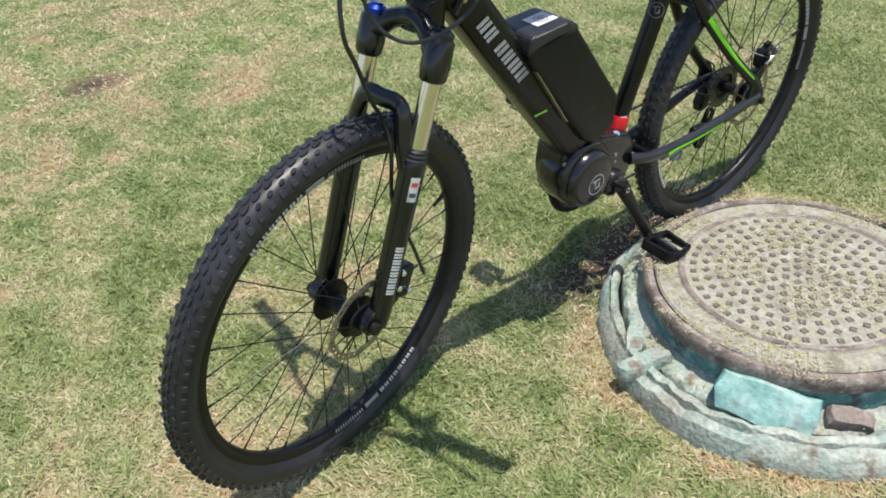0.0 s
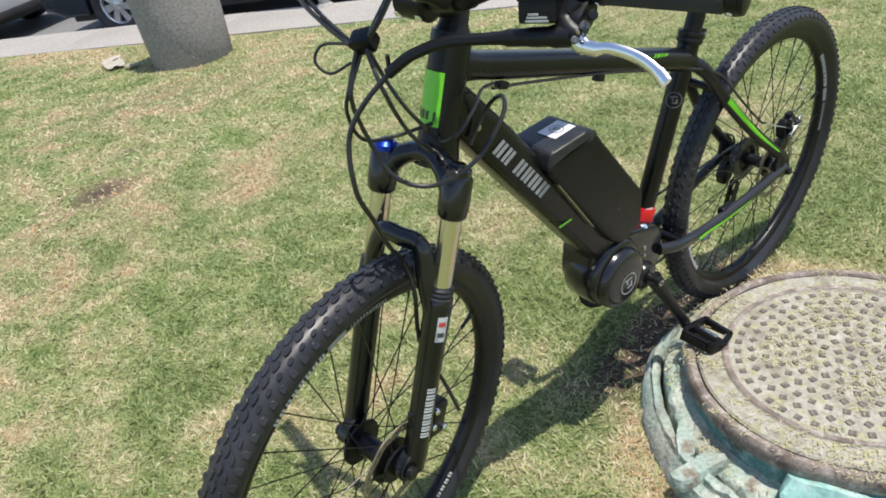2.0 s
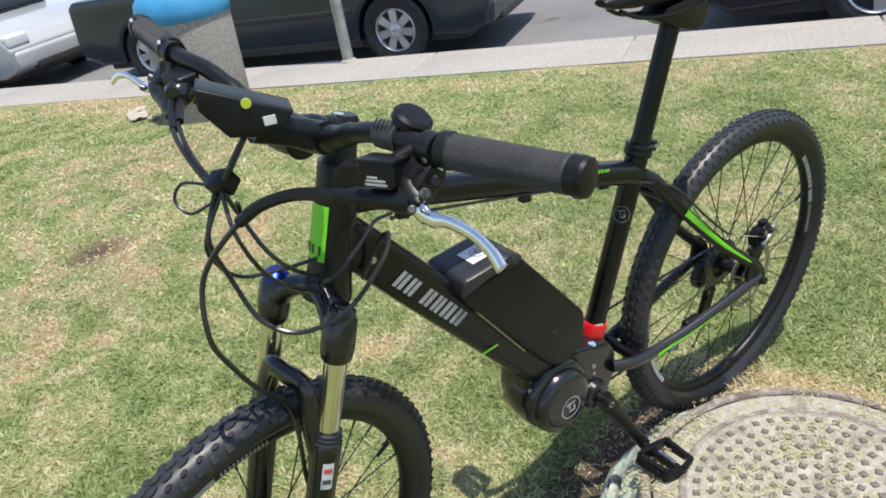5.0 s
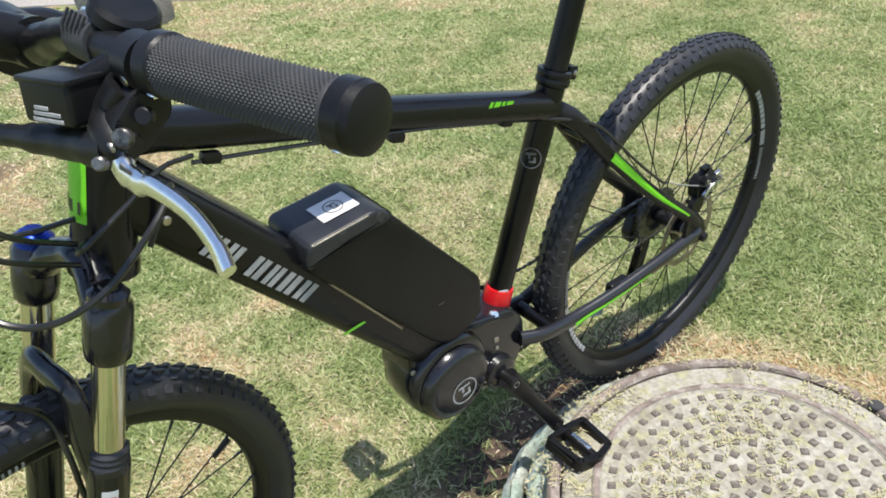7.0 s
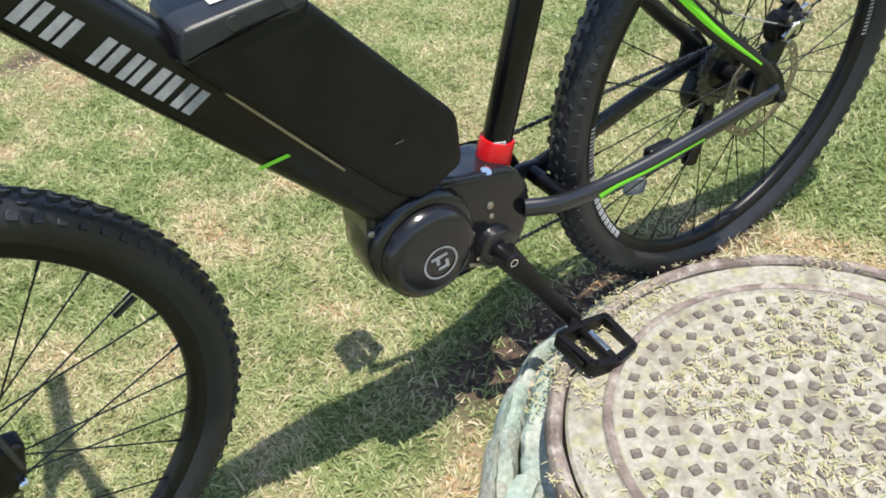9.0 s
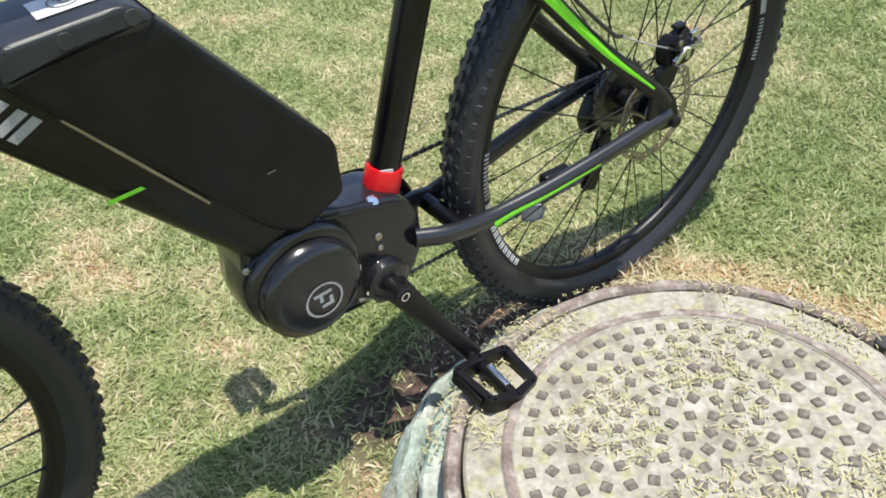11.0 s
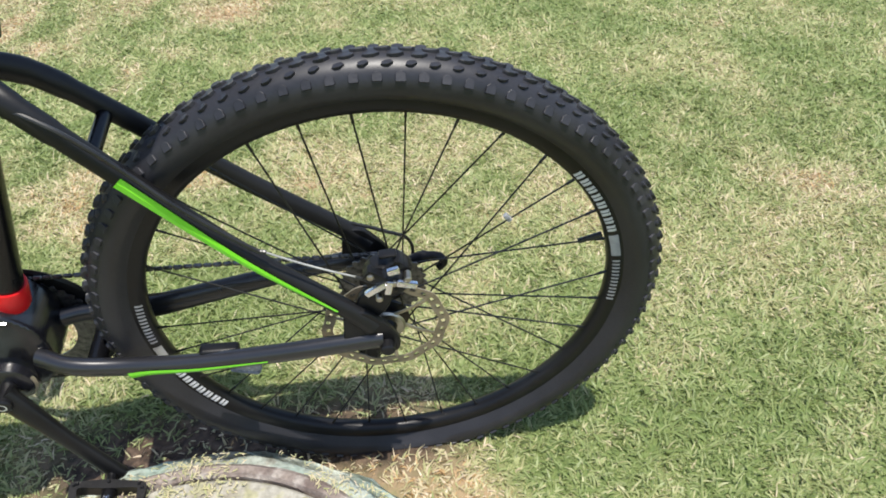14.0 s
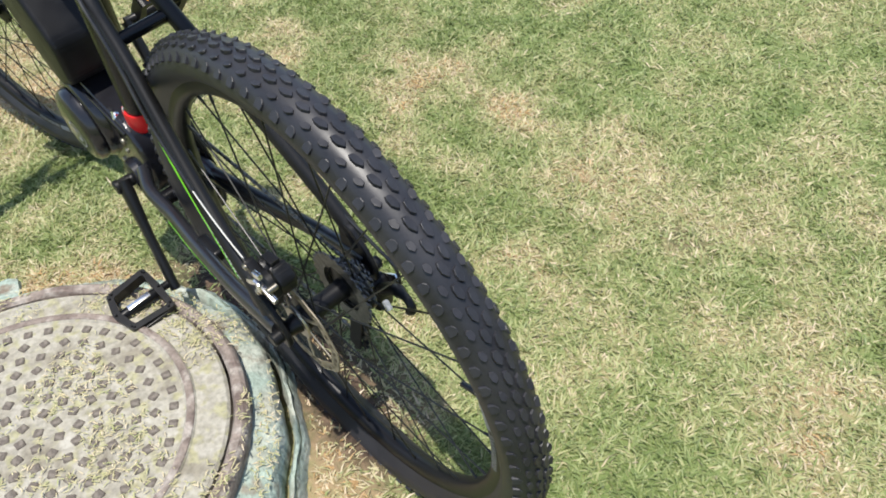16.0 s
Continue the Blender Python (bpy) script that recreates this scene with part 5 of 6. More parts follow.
def build_grip(s):
    p0, p1 = Vector((0.9575, 0.268 * s, 0.7585)), Vector((0.9340, 0.397 * s, 0.7615))
    # fine cross-hatched surface
    rings, seg, verts, faces = 172, 128, [], []
    d = (p1 - p0).normalized()
    u = Vector((0, 0, 1)) - d * d.z
    u.normalize()
    v = d.cross(u)
    for i in range(rings + 1):
        c = p0.lerp(p1, i / rings)
        end = min(1, min(i, rings - i) / 3)
        for k in range(seg):
            a = 2 * math.pi * k / seg
            r = 0.0168 + 0.0009 * ((i + k) % 4 < 2 and (i - k) % 4 < 2) * (0.03 < i / rings < 0.97) - 0.0016 * (1 - end)
            verts.append(c + (u * math.cos(a) + v * math.sin(a)) * r)
    for i in range(rings):
        for k in range(seg):
            a, b = i * seg + k, i * seg + (k + 1) % seg
            faces.append((a, b, b + seg, a + seg))
    grip = upper("grip", pydata(verts, faces), grip_rubber, "dark grey textured rubber grip", smooth=False)
    for f in (-0.03, 0.985):
        q = p0.lerp(p1, f)
        lock = part("lock_ring", tube([q, q + d * 0.002, q + d * 0.012, q + d * 0.014], [0.0165, 0.0188, 0.0188, 0.0172], 32), satin_black, grip, "black lock-on ring")
        part("lock_screw", moved(disc(0.0038, 0.0, 0.004, 10, 0.001), Matrix.Translation(q + d * 0.007 + Vector((0.012, 0, -0.0135 if s > 0 else 0.012))) @ Matrix.Rotation(radians(60), 4, "X")), polished, grip)
    e = p0.lerp(p1, 1.09)
    part("end_cap", tube([e, e + d * 0.004, e + d * 0.0065], [0.0184, 0.0175, 0.010], 32), plastic_black, grip)


def build_lever(s):
    c = Vector((0.961, 0.255 * s, 0.7575))
    body = upper("brake_lever", tube(smooth_line([c + Vector((0.014, -0.004 * s, -0.010)), c + Vector((0.026, -0.010 * s, -0.024)), c + Vector((0.032, 0.004 * s, -0.034)), c + Vector((0.031, 0.016 * s, -0.037))], 4), [0.013, 0.0125, 0.012, 0.012, 0.012, 0.012, 0.0125, 0.013, 0.013, 0.0125, 0.012, 0.011, 0.010], 14, 0.8, (0, 0, 1)), satin_black, "brake lever with bright alloy blade")
    d = Vector((-0.003, 0.1 * s, 0.001)).normalized()
    part("clamp", tube([c - d * 0.008, c + d * 0.008], [0.0168, 0.0168], 24), satin_black, body)
    part("barrel", tube(smooth_line([Vector((0.9954, 0.2600 * s, 0.7190)), Vector((1.003, 0.235 * s, 0.7155)), Vector((1.0101, 0.2098 * s, 0.7124)), Vector((1.0237, 0.1732 * s, 0.7092))], 4), [0.0125] * 4 + [0.0108] * 4 + [0.0098] * 3 + [0.0075] * 2, 16), satin_black, body)
    blade = smooth_line([c + Vector((0.034, 0.004 * s, -0.034)), c + Vector((0.038, 0.016 * s, -0.044)), c + Vector((0.040, 0.034 * s, -0.0455)), c + Vector((0.039, 0.056 * s, -0.0415)), c + Vector((0.037, 0.084 * s, -0.046)), c + Vector((0.039, 0.106 * s, -0.055)), c + Vector((0.043, 0.119 * s, -0.0625))], 5)
    if s < 0:
        blade = smooth_line([c + Vector((0.032, -0.008, -0.036)), c + Vector((0.044, -0.020, -0.038)), c + Vector((0.048, -0.038, -0.030)), c + Vector((0.050, -0.060, -0.026)), c + Vector((0.052, -0.082, -0.030)), c + Vector((0.054, -0.098, -0.038)), c + Vector((0.056, -0.106, -0.044))], 5)
    part("lever_blade", tube(blade, [q * (1.0 if s > 0 else 0.72) for q in [0.0085] * 3 + [0.0100] * 5 + [0.0080] * 4 + [0.0062] * 9 + [0.0064] * 5 + [0.0072] * 5], 14, 0.55, (1, 0, 0.3)), polished, body, "polished alloy lever blade")
    for dx, dy, dz in ((0.032, 0.014, -0.032), (0.030, -0.002, -0.040), (0.008, 0.004, -0.004)):
        part("lever_bolt", moved(disc(0.0036, 0, 0.003, 12, 0.001), Matrix.Translation(c + Vector((dx + 0.006, dy * s, dz))) @ Matrix.Rotation(radians(-90), 4, "Z")), steel, body)
    part("lever_bracket", prism(rounded([(c.x - 0.006, c.z - 0.012), (c.x + 0.016, c.z - 0.008), (c.x + 0.034, c.z - 0.022), (c.x + 0.036, c.z - 0.044), (c.x + 0.020, c.z - 0.046), (c.x - 0.002, c.z - 0.030)], 0.005), c.y + s * 0.004 - 0.008, c.y + s * 0.004 + 0.008, 0.003, 2), satin_black, body)
    for p, r in ((Vector((0.993, 0.2725 * s, 0.7315)), 0.0058), (Vector((1.009, 0.271 * s, 0.7225)), 0.0042), (Vector((0.977, 0.272 * s, 0.7375)), 0.0055)):
        part("pivot_bolt", moved(disc(r, -0.003, 0.004, 16, 0.0012), Matrix.Translation(p + Vector((0.001, 0.001 * s, -0.001))) @ Vector((0.62, 0.62 * s, 0.45)).to_track_quat("Y", "Z").to_matrix().to_4x4()), chain_steel if r != 0.0055 else satin_black, body)
    return body


for s in (1, -1):
    build_grip(s)
    build_lever(s)
# display, thumb control, bell
SIDE_N = Vector((0.461, 0.874, 0.152)).normalized()
rim_ = [Vector(q) for q in ((0.997, 0.086, 0.770), (1.012, 0.083, 0.757), (1.030, 0.072, 0.749), (1.062, 0.055, 0.756), (1.080, 0.039, 0.790), (1.076, 0.037, 0.813))]


def side_slab(rim, depth, bevel):
    """A slab with the given rim as its left face."""
    bm = bmesh.new()
    face = bm.faces.new([bm.verts.new(q) for q in rim])
    got = bmesh.ops.extrude_face_region(bm, geom=[face])
    bmesh.ops.translate(bm, vec=-SIDE_N * depth, verts=[v for v in got["geom"] if isinstance(v, bmesh.types.BMVert)])
    bmesh.ops.recalc_face_normals(bm, faces=bm.faces[:])
    bmesh.ops.bevel(bm, geom=bm.edges[:], offset=bevel, segments=3, affect="EDGES", profile=0.6)
    me = bpy.data.meshes.new("mesh")
    bm.to_mesh(me)
    bm.free()
    return me


disp = upper("display", side_slab(rim_, 0.062, 0.004), plastic_black, "black handlebar display with a small sticker on its side")
part("display_mount", tube(smooth_line([(1.030, 0.050, 0.757), (0.995, 0.058, 0.738), (0.962, 0.058, 0.718)], 4), [0.019, 0.019, 0.018, 0.018, 0.017, 0.017, 0.018, 0.018, 0.018], 14), plastic_black, disp)
part("display_clamp", tube([(0.957, 0.036, 0.7105), (0.9575, 0.074, 0.7175)], [0.0195, 0.0195], 20), satin_black, disp)
turn_ = SIDE_N.to_track_quat("Z", "Y").to_matrix().to_4x4()
part("display_sticker", moved(block((0.013, 0.010, 0.001), 0.0003, 1), Matrix.Translation(Vector((1.0216, 0.0738, 0.766)) + SIDE_N * 0.0012) @ turn_), white_print, disp, "small white sticker")
part("display_dot", moved(disc(0.0055, 0.0, 0.001, 16, 0.0003), Matrix.Translation(Vector((1.037, 0.0618, 0.788)) + SIDE_N * 0.0012) @ turn_ @ Matrix.Rotation(radians(90), 4, "X")), surface("yellow_dot", (0.45, 0.5, 0.03), (0.5, 0.55, 0.05), 0.5, bump=0.0), disp, "small yellow-green dot")
dial = upper("thumb_control", moved(lathe([(0.0001, 0.014), (0.0170, 0.0135), (0.0205, 0.0105), (0.0215, 0.003), (0.019, 0.0)], 32), Matrix.Translation((0.946, 0.208, 0.764)) @ Matrix.Rotation(radians(64), 4, "X") @ Matrix.Rotation(radians(16), 4, "Z")), plastic_black, "round black thumb control with a ribbed strap")
part("strap", tube([(0.960, 0.180, 0.7530), (0.961, 0.212, 0.7565)], [0.0152, 0.0150], 24), grip_rubber, dial)
for k in range(5):
    y = 0.182 + 0.0055 * k
    part("strap_rib", tube([(0.974, y, 0.756), (0.972, y, 0.766), (0.966, y + 0.002, 0.774)], [0.0013, 0.0013, 0.0010], 6), grip_rubber, dial)
pod_at = Matrix.Translation((0.999, 0.2235, 0.741)) @ Matrix.Rotation(radians(16), 4, "Z") @ Matrix.Rotation(radians(5), 4, "X") @ Matrix.Rotation(radians(-14), 4, "Y")
box_ = upper("shift_pod", moved(block((0.028, 0.042, 0.025), 0.003, 3), pod_at), plastic_black, "small black control pod with a pale marked window")
part("pod_lid", moved(block((0.030, 0.044, 0.004), 0.0015, 2), pod_at @ Matrix.Translation((0, 0, 0.0125))), satin_black, box_)
for y0, w0, z0 in ((0.0, 0.026, -0.0098), (0.0, 0.023, -0.0062), (-0.004, 0.012, -0.0030)):
    part("pod_window", moved(block((0.001, w0, 0.0024), 0.0003, 1), pod_at @ Matrix.Translation((0.0141, y0, z0))), grey_print, box_)
part("pod_stem", tube([(0.985, 0.2285, 0.7485), (0.961, 0.2385, 0.7575)], 0.008, 10), plastic_black, box_)
pod = upper("shift_pod", moved(block((0.034, 0.046, 0.03), 0.006, 3), Matrix.Translation((0.985, -0.200, 0.735))), plastic_black, "small black shift pod")
part("pod_drum", moved(lathe([(0.0001, 0.012), (0.014, 0.011), (0.018, 0.006), (0.019, -0.008), (0.015, -0.012)], 24), Matrix.Translation((1.0, -0.186, 0.728)) @ Matrix.Rotation(radians(-60), 4, "Z")), motor_black, pod, "glossy round shifter cover")
part("pod_lever", tube([(0.99, -0.20, 0.722), (0.975, -0.19, 0.705), (0.955, -0.18, 0.70)], [0.006, 0.005, 0.006], 10, 0.6), plastic_black, pod)


def hose(points, r=0.0026, mat=None, name="cable", label=""):
    part(name, tube(smooth_line(points, 9), r, 8), mat or hose_black, bike, label)


hose([(1.018, 0.190, 0.712), (1.040, 0.140, 0.706), (1.082, 0.090, 0.679), (1.135, 0.053, 0.614), (1.157, 0.066, 0.544), (1.143, 0.069, 0.488), (1.118, 0.052, 0.425), (1.090, 0.036, 0.372), (1.089, 0.048, 0.324), (1.099, 0.051, 0.224), (1.084, 0.073, 0.144), (1.079, 0.093, 0.089)], 0.0034, name="brake_hose", label="black hose from lever to front caliper")
hose([(1.006, 0.212, 0.7125), (1.018, 0.190, 0.712), (1.040, 0.140, 0.706), (1.066, 0.106, 0.693), (1.088, 0.083, 0.673)], 0.0072, satin_black, "hose_boot", "thick black sleeve over the hose")
hose([(1.081, 0.021, 0.681), (1.110, 0.027, 0.640), (1.102, 0.030, 0.582), (1.090, 0.058, 0.524), (1.055, 0.092, 0.505), (1.002, 0.122, 0.528), (0.942, 0.115, 0.563), (0.913, 0.089, 0.573), (0.905, 0.058, 0.555), (0.915, 0.040, 0.525), (0.935, 0.034, 0.492)], 0.0032, name="cable", label="black cable looping round the head tube")
hose([(1.083, 0.020, 0.690), (1.104, 0.020, 0.650), (1.112, 0.012, 0.612), (1.080, -0.015, 0.552), (1.030, -0.012, 0.535), (0.985, 0.020, 0.545)], 0.0027)
hose([(0.985, 0.030, 0.525), (1.000, 0.060, 0.535), (0.992, 0.082, 0.552), (0.945, 0.064, 0.562), (0.898, 0.031, 0.563), (0.862, 0.018, 0.555)], 0.0026)
hose([(1.083, 0.040, 0.692), (1.092, 0.070, 0.655), (1.080, 0.080, 0.606), (1.052, 0.070, 0.562), (1.000, 0.036, 0.508)], 0.0028)
hose([(1.080, 0.040, 0.690), (1.071, 0.052, 0.650), (1.062, 0.068, 0.616), (1.040, 0.070, 0.580), (0.995, 0.036, 0.530)], 0.0028)
hose([(1.026, -0.176, 0.744), (1.055, -0.13, 0.732), (1.075, -0.06, 0.716), (1.079, -0.005, 0.696), (1.078, 0.018, 0.682)], 0.0030)
hose([(1.046, -0.165, 0.742), (1.072, -0.105, 0.725), (1.082, -0.045, 0.708), (1.083, 0.008, 0.690)], 0.0032)
hose([(1.020, -0.185, 0.746), (1.042, -0.145, 0.738), (1.058, -0.115, 0.730)], 0.0054, satin_black, "hose_boot")
hose([(1.034, -0.185, 0.744), (1.054, -0.148, 0.736), (1.070, -0.108, 0.725)], 0.0054, satin_black, "hose_boot")
hose([(1.040, 0.052, 0.752), (1.060, 0.046, 0.728), (1.074, 0.032, 0.700)], 0.0036, name="wire")
hose([(1.048, 0.060, 0.750), (1.066, 0.054, 0.726), (1.078, 0.036, 0.700)], 0.0036, name="wire")
hose([(1.084, 0.012, 0.694), (1.105, -0.020, 0.694), (1.118, -0.026, 0.676), (1.112, -0.006, 0.662), (1.090, 0.012, 0.672)], 0.0020, name="wire")
part("wire_clip", moved(block((0.024, 0.030, 0.024), 0.004), Matrix.Translation((1.074, 0.026, 0.697)) @ Matrix.Rotation(0.5, 4, "Y") @ Matrix.Rotation(0.5, 4, "Z")), plastic_black, bike, "small black wire connector")
part("cable_tie", tube([(1.082, 0.078, 0.672), (1.083, 0.081, 0.694)], 0.003, 6), hose_black, bike)
# cable along the top tube, seat stay and to the rear brake
hose([(0.865, 0.018, 0.548), (0.80, 0.018, 0.530), (0.70, 0.018, 0.500), (0.574, 0.019, 0.4605), (0.509, 0.019, 0.4375), (0.455, 0.019, 0.4185), (0.418, 0.018, 0.405), (0.380, 0.020, 0.393), (0.355, 0.026, 0.384), (0.329, 0.031, 0.374), (0.303, 0.037, 0.362), (0.277, 0.043, 0.345), (0.2545, 0.046, 0.323), (0.225, 0.050, 0.288), (0.185, 0.058, 0.240), (0.128, 0.064, 0.181), (0.112, 0.066, 0.172)], 0.0026, name="brake_cable", label="black cable along the top tube")
for x, z in ((0.845, 0.545), (0.62, 0.468), (0.44, 0.412)):
    part("cable_clip", moved(block((0.020, 0.014, 0.012), 0.003), Matrix.Translation((x, 0.017, z)) @ Matrix.Rotation(radians(-20), 4, "Y")), satin_black, bike)
hose([(0.114, 0.066, 0.173), (0.080, 0.069, 0.153), (0.050, 0.071, 0.137), (0.019, 0.072, 0.121)], 0.0012, galvanised, "cable_end", "bare bright cable along the seat stay")
hose([(0.022, 0.072, 0.123), (0.010, 0.074, 0.117), (-0.004, 0.077, 0.113), (-0.02, 0.078, 0.111)], 0.0022, name="brake_cable", label="black cable end at the rear caliper")

# Saddle
SEAT_X, SEAT_Y = 0.036, 0.018
sv, sf = [], []
st = [(0.400, 0.012, 0.006), (0.385, 0.020, 0.012), (0.33, 0.026, 0.022), (0.27, 0.036, 0.026), (0.21, 0.055, 0.030), (0.16, 0.064, 0.030), (0.110, 0.064, 0.029), (0.090, 0.045, 0.022)]
for x, w, h in st:
    top = 0.736 + 0.02 * max(0, (0.2 - x) / 0.1) ** 2 - 0.008 * max(0, (x - 0.36) / 0.04)
    for k in range(14):
        a = 2 * math.pi * k / 14
        sv.append((x + SEAT_X, SEAT_Y + w * math.cos(a), top - h + h * math.sin(a) * (1.0 if math.sin(a) > 0 else 0.8)))
for i in range(len(st) - 1):
    for k in range(14):
        sf.append((i * 14 + k, i * 14 + (k + 1) % 14, (i + 1) * 14 + (k + 1) % 14, (i + 1) * 14 + k))
sf += [tuple(range(14)), tuple(range(7 * 14, 8 * 14))]
saddle = part("saddle", pydata(sv, sf), plastic_black, bike, "black saddle on its rails")
for s in (1, -1):
    part("saddle_rail", tube(smooth_line([(0.37, s * 0.012, 0.684), (0.33, s * 0.018, 0.664), (0.26, s * 0.022, 0.650), (0.19, s * 0.022, 0.648), (0.13, s * 0.034, 0.672)], 4), 0.0036, 8), satin_black, saddle, at=Matrix.Translation((SEAT_X, SEAT_Y, 0.02)))
part("saddle_clamp", prism(rounded([(0.290, 0.650), (0.255, 0.628), (0.215, 0.612), (0.185, 0.603), (0.165, 0.612), (0.152, 0.642), (0.200, 0.664), (0.270, 0.664)], 0.012), -0.024, 0.024, 0.006, 2), satin_black, saddle, at=Matrix.Translation((SEAT_X, SEAT_Y, 0.02)))


# The street: litter bin, post, litter and parked cars
def build_bin():
    b = thing("litter_bin", "tapered exposed-aggregate concrete litter bin with a blue lid", "litter bin", Matrix.Translation((-0.40, -4.43, float(land(np.array(-0.4), np.array(-4.4))) - 0.03)) @ Matrix.Rotation(radians(90), 4, "X"))
    part("shell", lathe([(0.23, 0.0), (0.268, 0.0), (0.275, 0.012), (0.289, 0.33), (0.303, 0.70), (0.301, 0.713), (0.28, 0.715), (0.27, 0.695), (0.25, 0.10), (0.0001, 0.08)], 64), aggregate, b)
    part("lid", lathe([(0.306, 0.690), (0.313, 0.70), (0.315, 0.755), (0.30, 0.825), (0.25, 0.885), (0.14, 0.915), (0.13, 0.895), (0.12, 0.845)], 64), blue_plastic, b, "blue plastic lid")


def build_post():
    p = thing("sign_post", "thin galvanised steel post at the edge of the lawn", "post", Matrix.Translation(Vector((-1.62, -4.56, -0.05))))
    part("pole", tube([(0, 0, -0.1), (0, 0, 2.6)], 0.044, 20), galvanised, p)
    part("footing", moved(lathe([(0.045, 0.020), (0.055, 0.014), (0.068, 0.0)], 24), Matrix.Rotation(radians(90), 4, "X")), pale_concrete, p)


def build_litter():
    rng = random.Random(3)
    for x, y, s in ((0.0, -4.95, 0.22), (-0.06, -5.15, 0.13), (-0.05, -4.72, 0.09), (-0.20, -4.55, 0.07)):
        bm = bmesh.new()
        bmesh.ops.create_grid(bm, x_segments=7, y_segments=7, size=0.5)
        for v in bm.verts:
            v.co.z = 0.22 * noise.noise(v.co * 3.1 + Vector((x * 9, y * 7, 0)))
            v.co.xy += noise.noise_vector(v.co * 2 + Vector((y, x, 2))).xy * 0.22
        bmesh.ops.scale(bm, vec=(s, s * 0.6, s * 0.5), verts=bm.verts[:])
        bmesh.ops.solidify(bm, geom=bm.faces[:], thickness=0.002)
        ob = part("litter", bm, paper, None)
        ob.matrix_world = Matrix.Translation((x, y, float(land(np.array(x), np.array(y))) + 0.022)) @ Matrix.Rotation(rng.uniform(0, 6), 4, "Z")
        tagged(ob, "crumpled scrap of pale paper on the grass", "litter", group="scraps of paper")


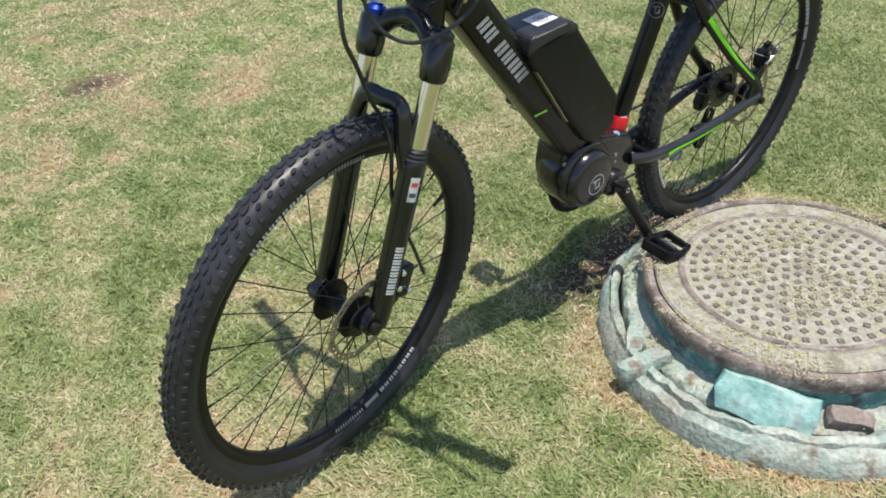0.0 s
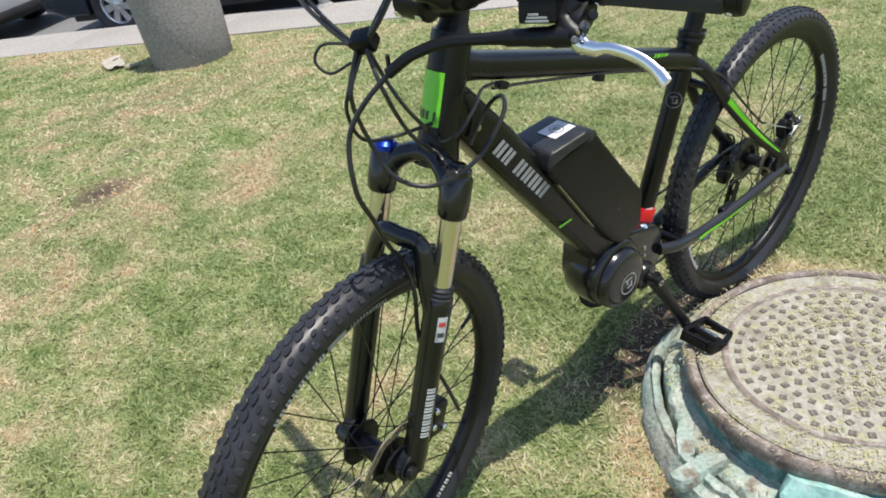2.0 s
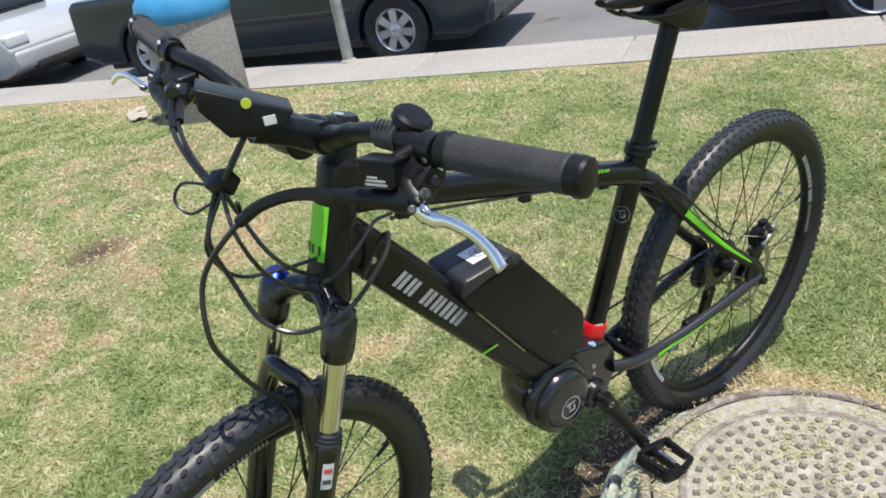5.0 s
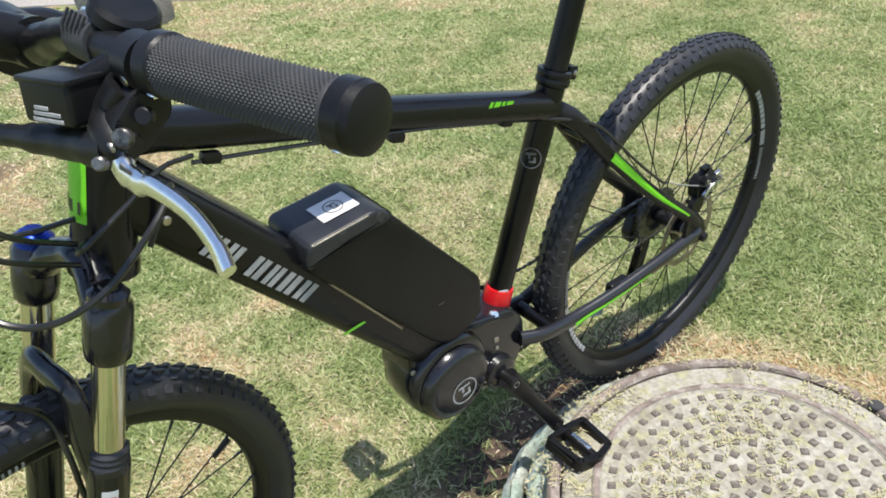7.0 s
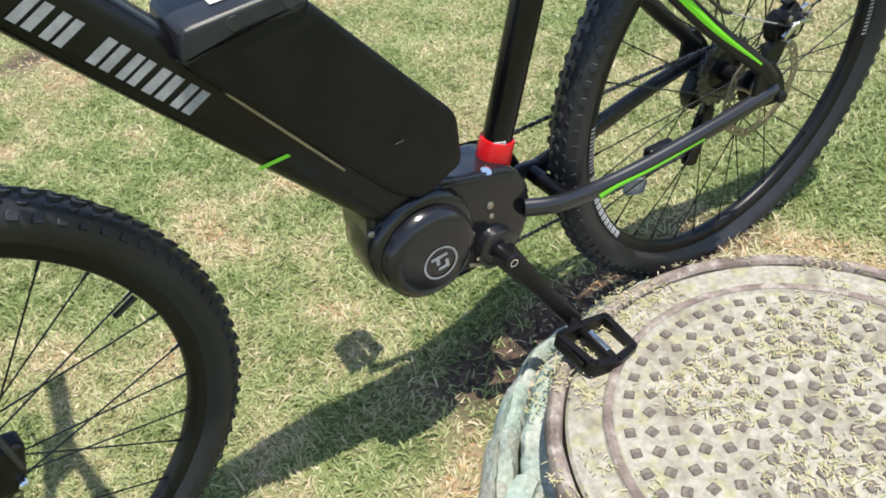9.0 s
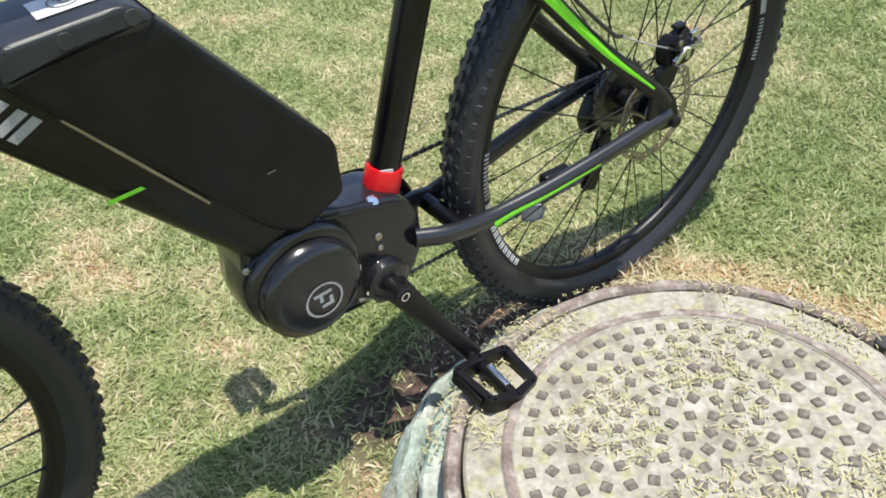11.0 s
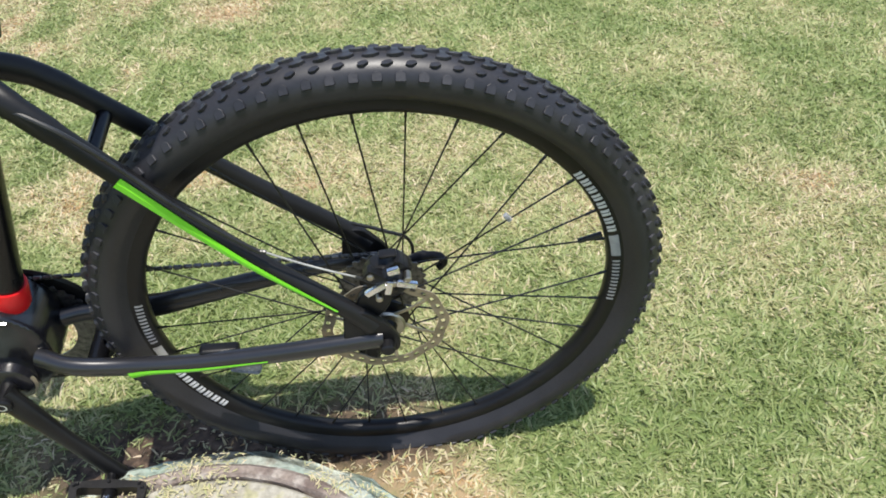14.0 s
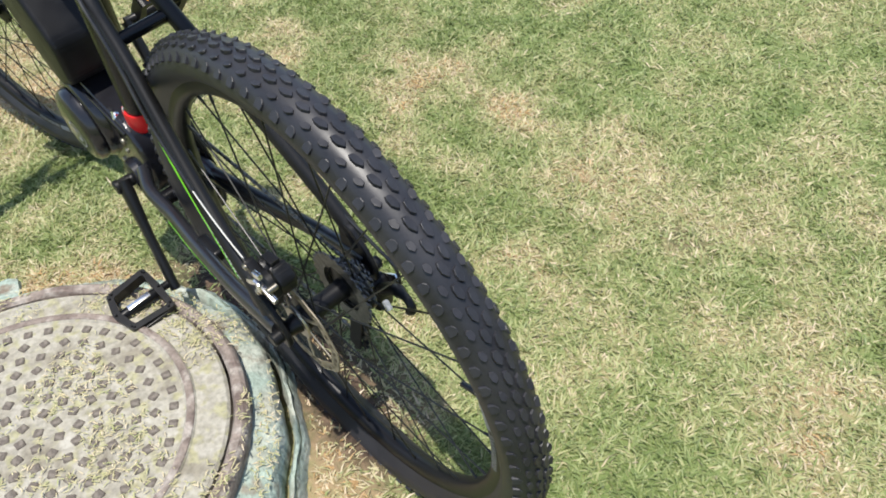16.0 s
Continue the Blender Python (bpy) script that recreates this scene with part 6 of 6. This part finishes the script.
def build_car(label, rear_u, wheels, front_u, paint, r, body_h, roof, hubcap, spokes, face_n):
    """A parked car: x along the street towards its front, its right side facing the lawn."""
    length = front_u - rear_u
    car = thing("parked_car", label, "car", Matrix.Translation(street(face_n, rear_u, -0.330)) @ Matrix.Rotation(math.atan2(UY, UX), 4, "Z"), group="cars parked along the kerb")
    w0, w1 = wheels[0] - rear_u, wheels[1] - rear_u
    gap = r * 1.13
    pts = [(0.03, 0.34), (0.0, 0.5), (0.03, body_h - 0.06), (0.10, body_h), (length * 0.5, body_h + 0.02), (length - 0.5, body_h - 0.08), (length - 0.10, body_h - 0.22), (length, 0.52), (length - 0.03, 0.30), (length - 0.25, 0.22)]
    for c in (w1, w0):
        pts += [(c + gap * math.cos(a), max(0.20, r + gap * math.sin(a))) for a in [radians(-12 + 204 * k / 16) for k in range(17)]]
    pts += [(0.25, 0.24)]
    shell = part("body", prism(pts, 0.0, 1.72, 0.035, 3), paint, car)
    glass = rounded([(length * 0.10, body_h - 0.02), (length * 0.22, roof), (length * 0.60, roof + 0.02), (length * 0.78, body_h - 0.04)], 0.12, 4)
    part("cabin_glass", prism(glass, 0.10, 1.62, 0.06, 3), car_glass, car, "dark tinted windows")
    roofp = rounded([(length * 0.215, roof - 0.03), (length * 0.24, roof + 0.02), (length * 0.59, roof + 0.04), (length * 0.62, roof - 0.02)], 0.03, 3)
    part("roof", prism(roofp, 0.16, 1.56, 0.03, 2), paint, car)
    part("rubbing_strip", moved(block((w1 - w0 - 2 * gap - 0.05, 0.018, 0.05), 0.006), Matrix.Translation(((w0 + w1) / 2, -0.004, 0.52))), car_trim, car)
    part("sill", moved(block((w1 - w0 - 2 * gap + 0.02, 0.05, 0.07), 0.015), Matrix.Translation(((w0 + w1) / 2, 0.05, 0.225))), car_trim, car)
    for x, nm in ((length - 0.05, "front_bumper"), (0.05, "rear_bumper")):
        part(nm, moved(block((0.14, 1.66, 0.20), 0.05, 3), Matrix.Translation((x, 0.86, 0.40))), paint, car)
        part("bumper_grille", moved(block((0.10, 1.2, 0.08), 0.02), Matrix.Translation((x + (0.03 if x > 1 else -0.03), 0.86, 0.31))), car_trim, car)
    for y in (0.16, 1.56):
        part("headlight", moved(block((0.20, 0.30, 0.13), 0.03, 3), Matrix.Translation((length - 0.11, y, body_h - 0.25))), lamp_clear, car)
        part("tail_light", moved(block((0.12, 0.26, 0.16), 0.03, 3), Matrix.Translation((0.07, y, body_h - 0.20))), lamp_red, car)
    part("underbody", moved(block((length - 0.5, 1.5, 0.12), 0.02), Matrix.Translation((length / 2, 0.86, 0.23))), car_trim, car)
    ty = lathe([(r * 0.60, -0.085), (r * 0.66, -0.10), (r * 0.90, -0.105), (r * 0.985, -0.085), (r, -0.05), (r, 0.05), (r * 0.985, 0.085), (r * 0.9, 0.105), (r * 0.72, 0.10), (r * 0.66, 0.085)], 48)
    for x in (w0, w1):
        for y, s in ((0.112, 1), (1.608, -1)):
            wheel = part("wheel", ty.copy(), rubber, car, at=Matrix.Translation((x, y, r)) @ Matrix.Rotation(0 if s > 0 else math.pi, 4, "Z"))
            part("wheel_well", lathe([(r * 0.66, -0.05), (0.001, -0.045)], 32), car_trim, wheel)
            part("wheel_rim", lathe([(r * 0.61, -0.088), (r * 0.58, -0.098), (r * 0.55, -0.088), (r * 0.54, -0.055)], 48), car_alloy, wheel)
            for k in range(spokes):
                a = 2 * math.pi * k / spokes + 0.2
                half = hubcap / 2
                q = pydata([(r * 0.10, -0.088, -half * 0.75), (r * 0.56, -0.080, -half), (r * 0.56, -0.080, half), (r * 0.10, -0.088, half * 0.75), (r * 0.10, -0.06, -half * 0.75), (r * 0.56, -0.055, -half), (r * 0.56, -0.055, half), (r * 0.10, -0.06, half * 0.75)], [(0, 1, 2, 3), (0, 4, 5, 1), (2, 6, 7, 3), (1, 5, 6, 2), (0, 3, 7, 4)])
                part("wheel_spoke", q, car_alloy, wheel, smooth=False, at=Matrix.Rotation(a, 4, "Y"))
            part("wheel_cap", lathe([(0.0001, -0.098), (r * 0.13, -0.096), (r * 0.17, -0.086), (r * 0.18, -0.07)], 24), car_alloy, wheel)
    return car


build_bin()
build_post()
build_litter()
build_car("dark grey sedan with silver wheel covers parked on the road", -6.57, (-5.66, -2.92), -2.02, car_grey, 0.315, 0.90, 1.39, 0.075, 7, -4.57)
build_car("dark off-road car with five-spoke alloy wheels parked on the road", -0.40, (0.80, 3.42), 4.27, car_dark, 0.36, 1.06, 1.73, 0.085, 5, -4.42)
build_car("white hatchback parked behind the grey sedan", -11.6, (-10.7, -8.2), -7.35, car_white, 0.295, 0.86, 1.38, 0.08, 6, -4.40)


# Grass: dense and fine by the bicycle, sparser and broader further off
def by_bicycle(x, y, q):
    return (x > -1.3 + 0.2 * q) & (x < 2.0 - 0.2 * q) & (y > -1.2 + 0.2 * q)


def further_out(x, y, q):
    return (x > -2.7 + 0.2 * q) & (y > -2.4 + 0.2 * q)


build_blades("grass", 430000, by_bicycle, (-1.3, 2.0, -1.2, 0.9), "short mown grass round the bicycle", 11, 0.0225, 0.0033, 60, 0.19)
build_blades("grass", 380000, lambda x, y, q: further_out(x, y, q) & ~by_bicycle(x, y, 1 - q), (-2.7, 2.4, -2.4, 0.5), "short mown grass further out on the lawn", 12, 0.025, 0.0040, 62, 0.17)
build_blades("grass", 300000, lambda x, y, q: ~further_out(x, y, 1 - q), (-4.8, 1.7, -6.6, 0.1), "mown grass towards the pavement", 13, 0.030, 0.0070, 66, 0.16)


def build_clippings():
    """Dry clippings strewn over the lid and its surround."""
    rng = np.random.default_rng(21)
    verts, faces, tone = [], [], []
    for i in range(11000):
        r = 0.372 * math.sqrt(rng.random())
        a = rng.random() * 2 * math.pi
        x, y = MAN_X + r * math.cos(a), MAN_Y + r * math.sin(a)
        thick = float(lattice(np.array(x * 11), np.array(y * 11), 31)) * 0.7 + float(lattice(np.array(x * 30), np.array(y * 30), 32)) * 0.3
        if thick < 0.47 + 0.25 * rng.random() - (0.05 if r > 0.25 else 0):
            continue
        f = back_side(a)
        z = LID_Z + 0.002 + 0.003 * rng.random() if r < 0.335 else (0.038 + 0.052 * f if r < 0.372 else 0.050)
        ln, w, q = rng.uniform(0.004, 0.014), rng.uniform(0.0009, 0.0019), rng.random() * math.pi
        dx, dy = math.cos(q) * ln / 2, math.sin(q) * ln / 2
        sx, sy = -math.sin(q) * w / 2, math.cos(q) * w / 2
        lift = rng.uniform(0, 0.003)
        k = len(verts)
        verts += [(x - dx - sx, y - dy - sy, z), (x - dx + sx, y - dy + sy, z), (x + sx * 1.2, y + sy * 1.2, z + lift), (x - sx * 1.2, y - sy * 1.2, z + lift), (x + dx, y + dy, z + lift * 0.3)]
        faces += [(k, k + 3, k + 2, k + 1), (k + 3, k + 4, k + 2)]
        tone += [float(np.clip(rng.normal(0.64, 0.15), 0.25, 0.90))] * 5
    me = pydata(verts, faces)
    me.attributes.new("tone", "FLOAT", "POINT").data.foreach_set("value", np.array(tone[:len(me.vertices)], np.float32))
    part("grass_clippings", me, blade_mat, smooth=False)
    tagged(bpy.data.objects["grass_clippings"], "dry straw-coloured grass clippings on the manhole", "clippings", kind="stuff")


build_clippings()
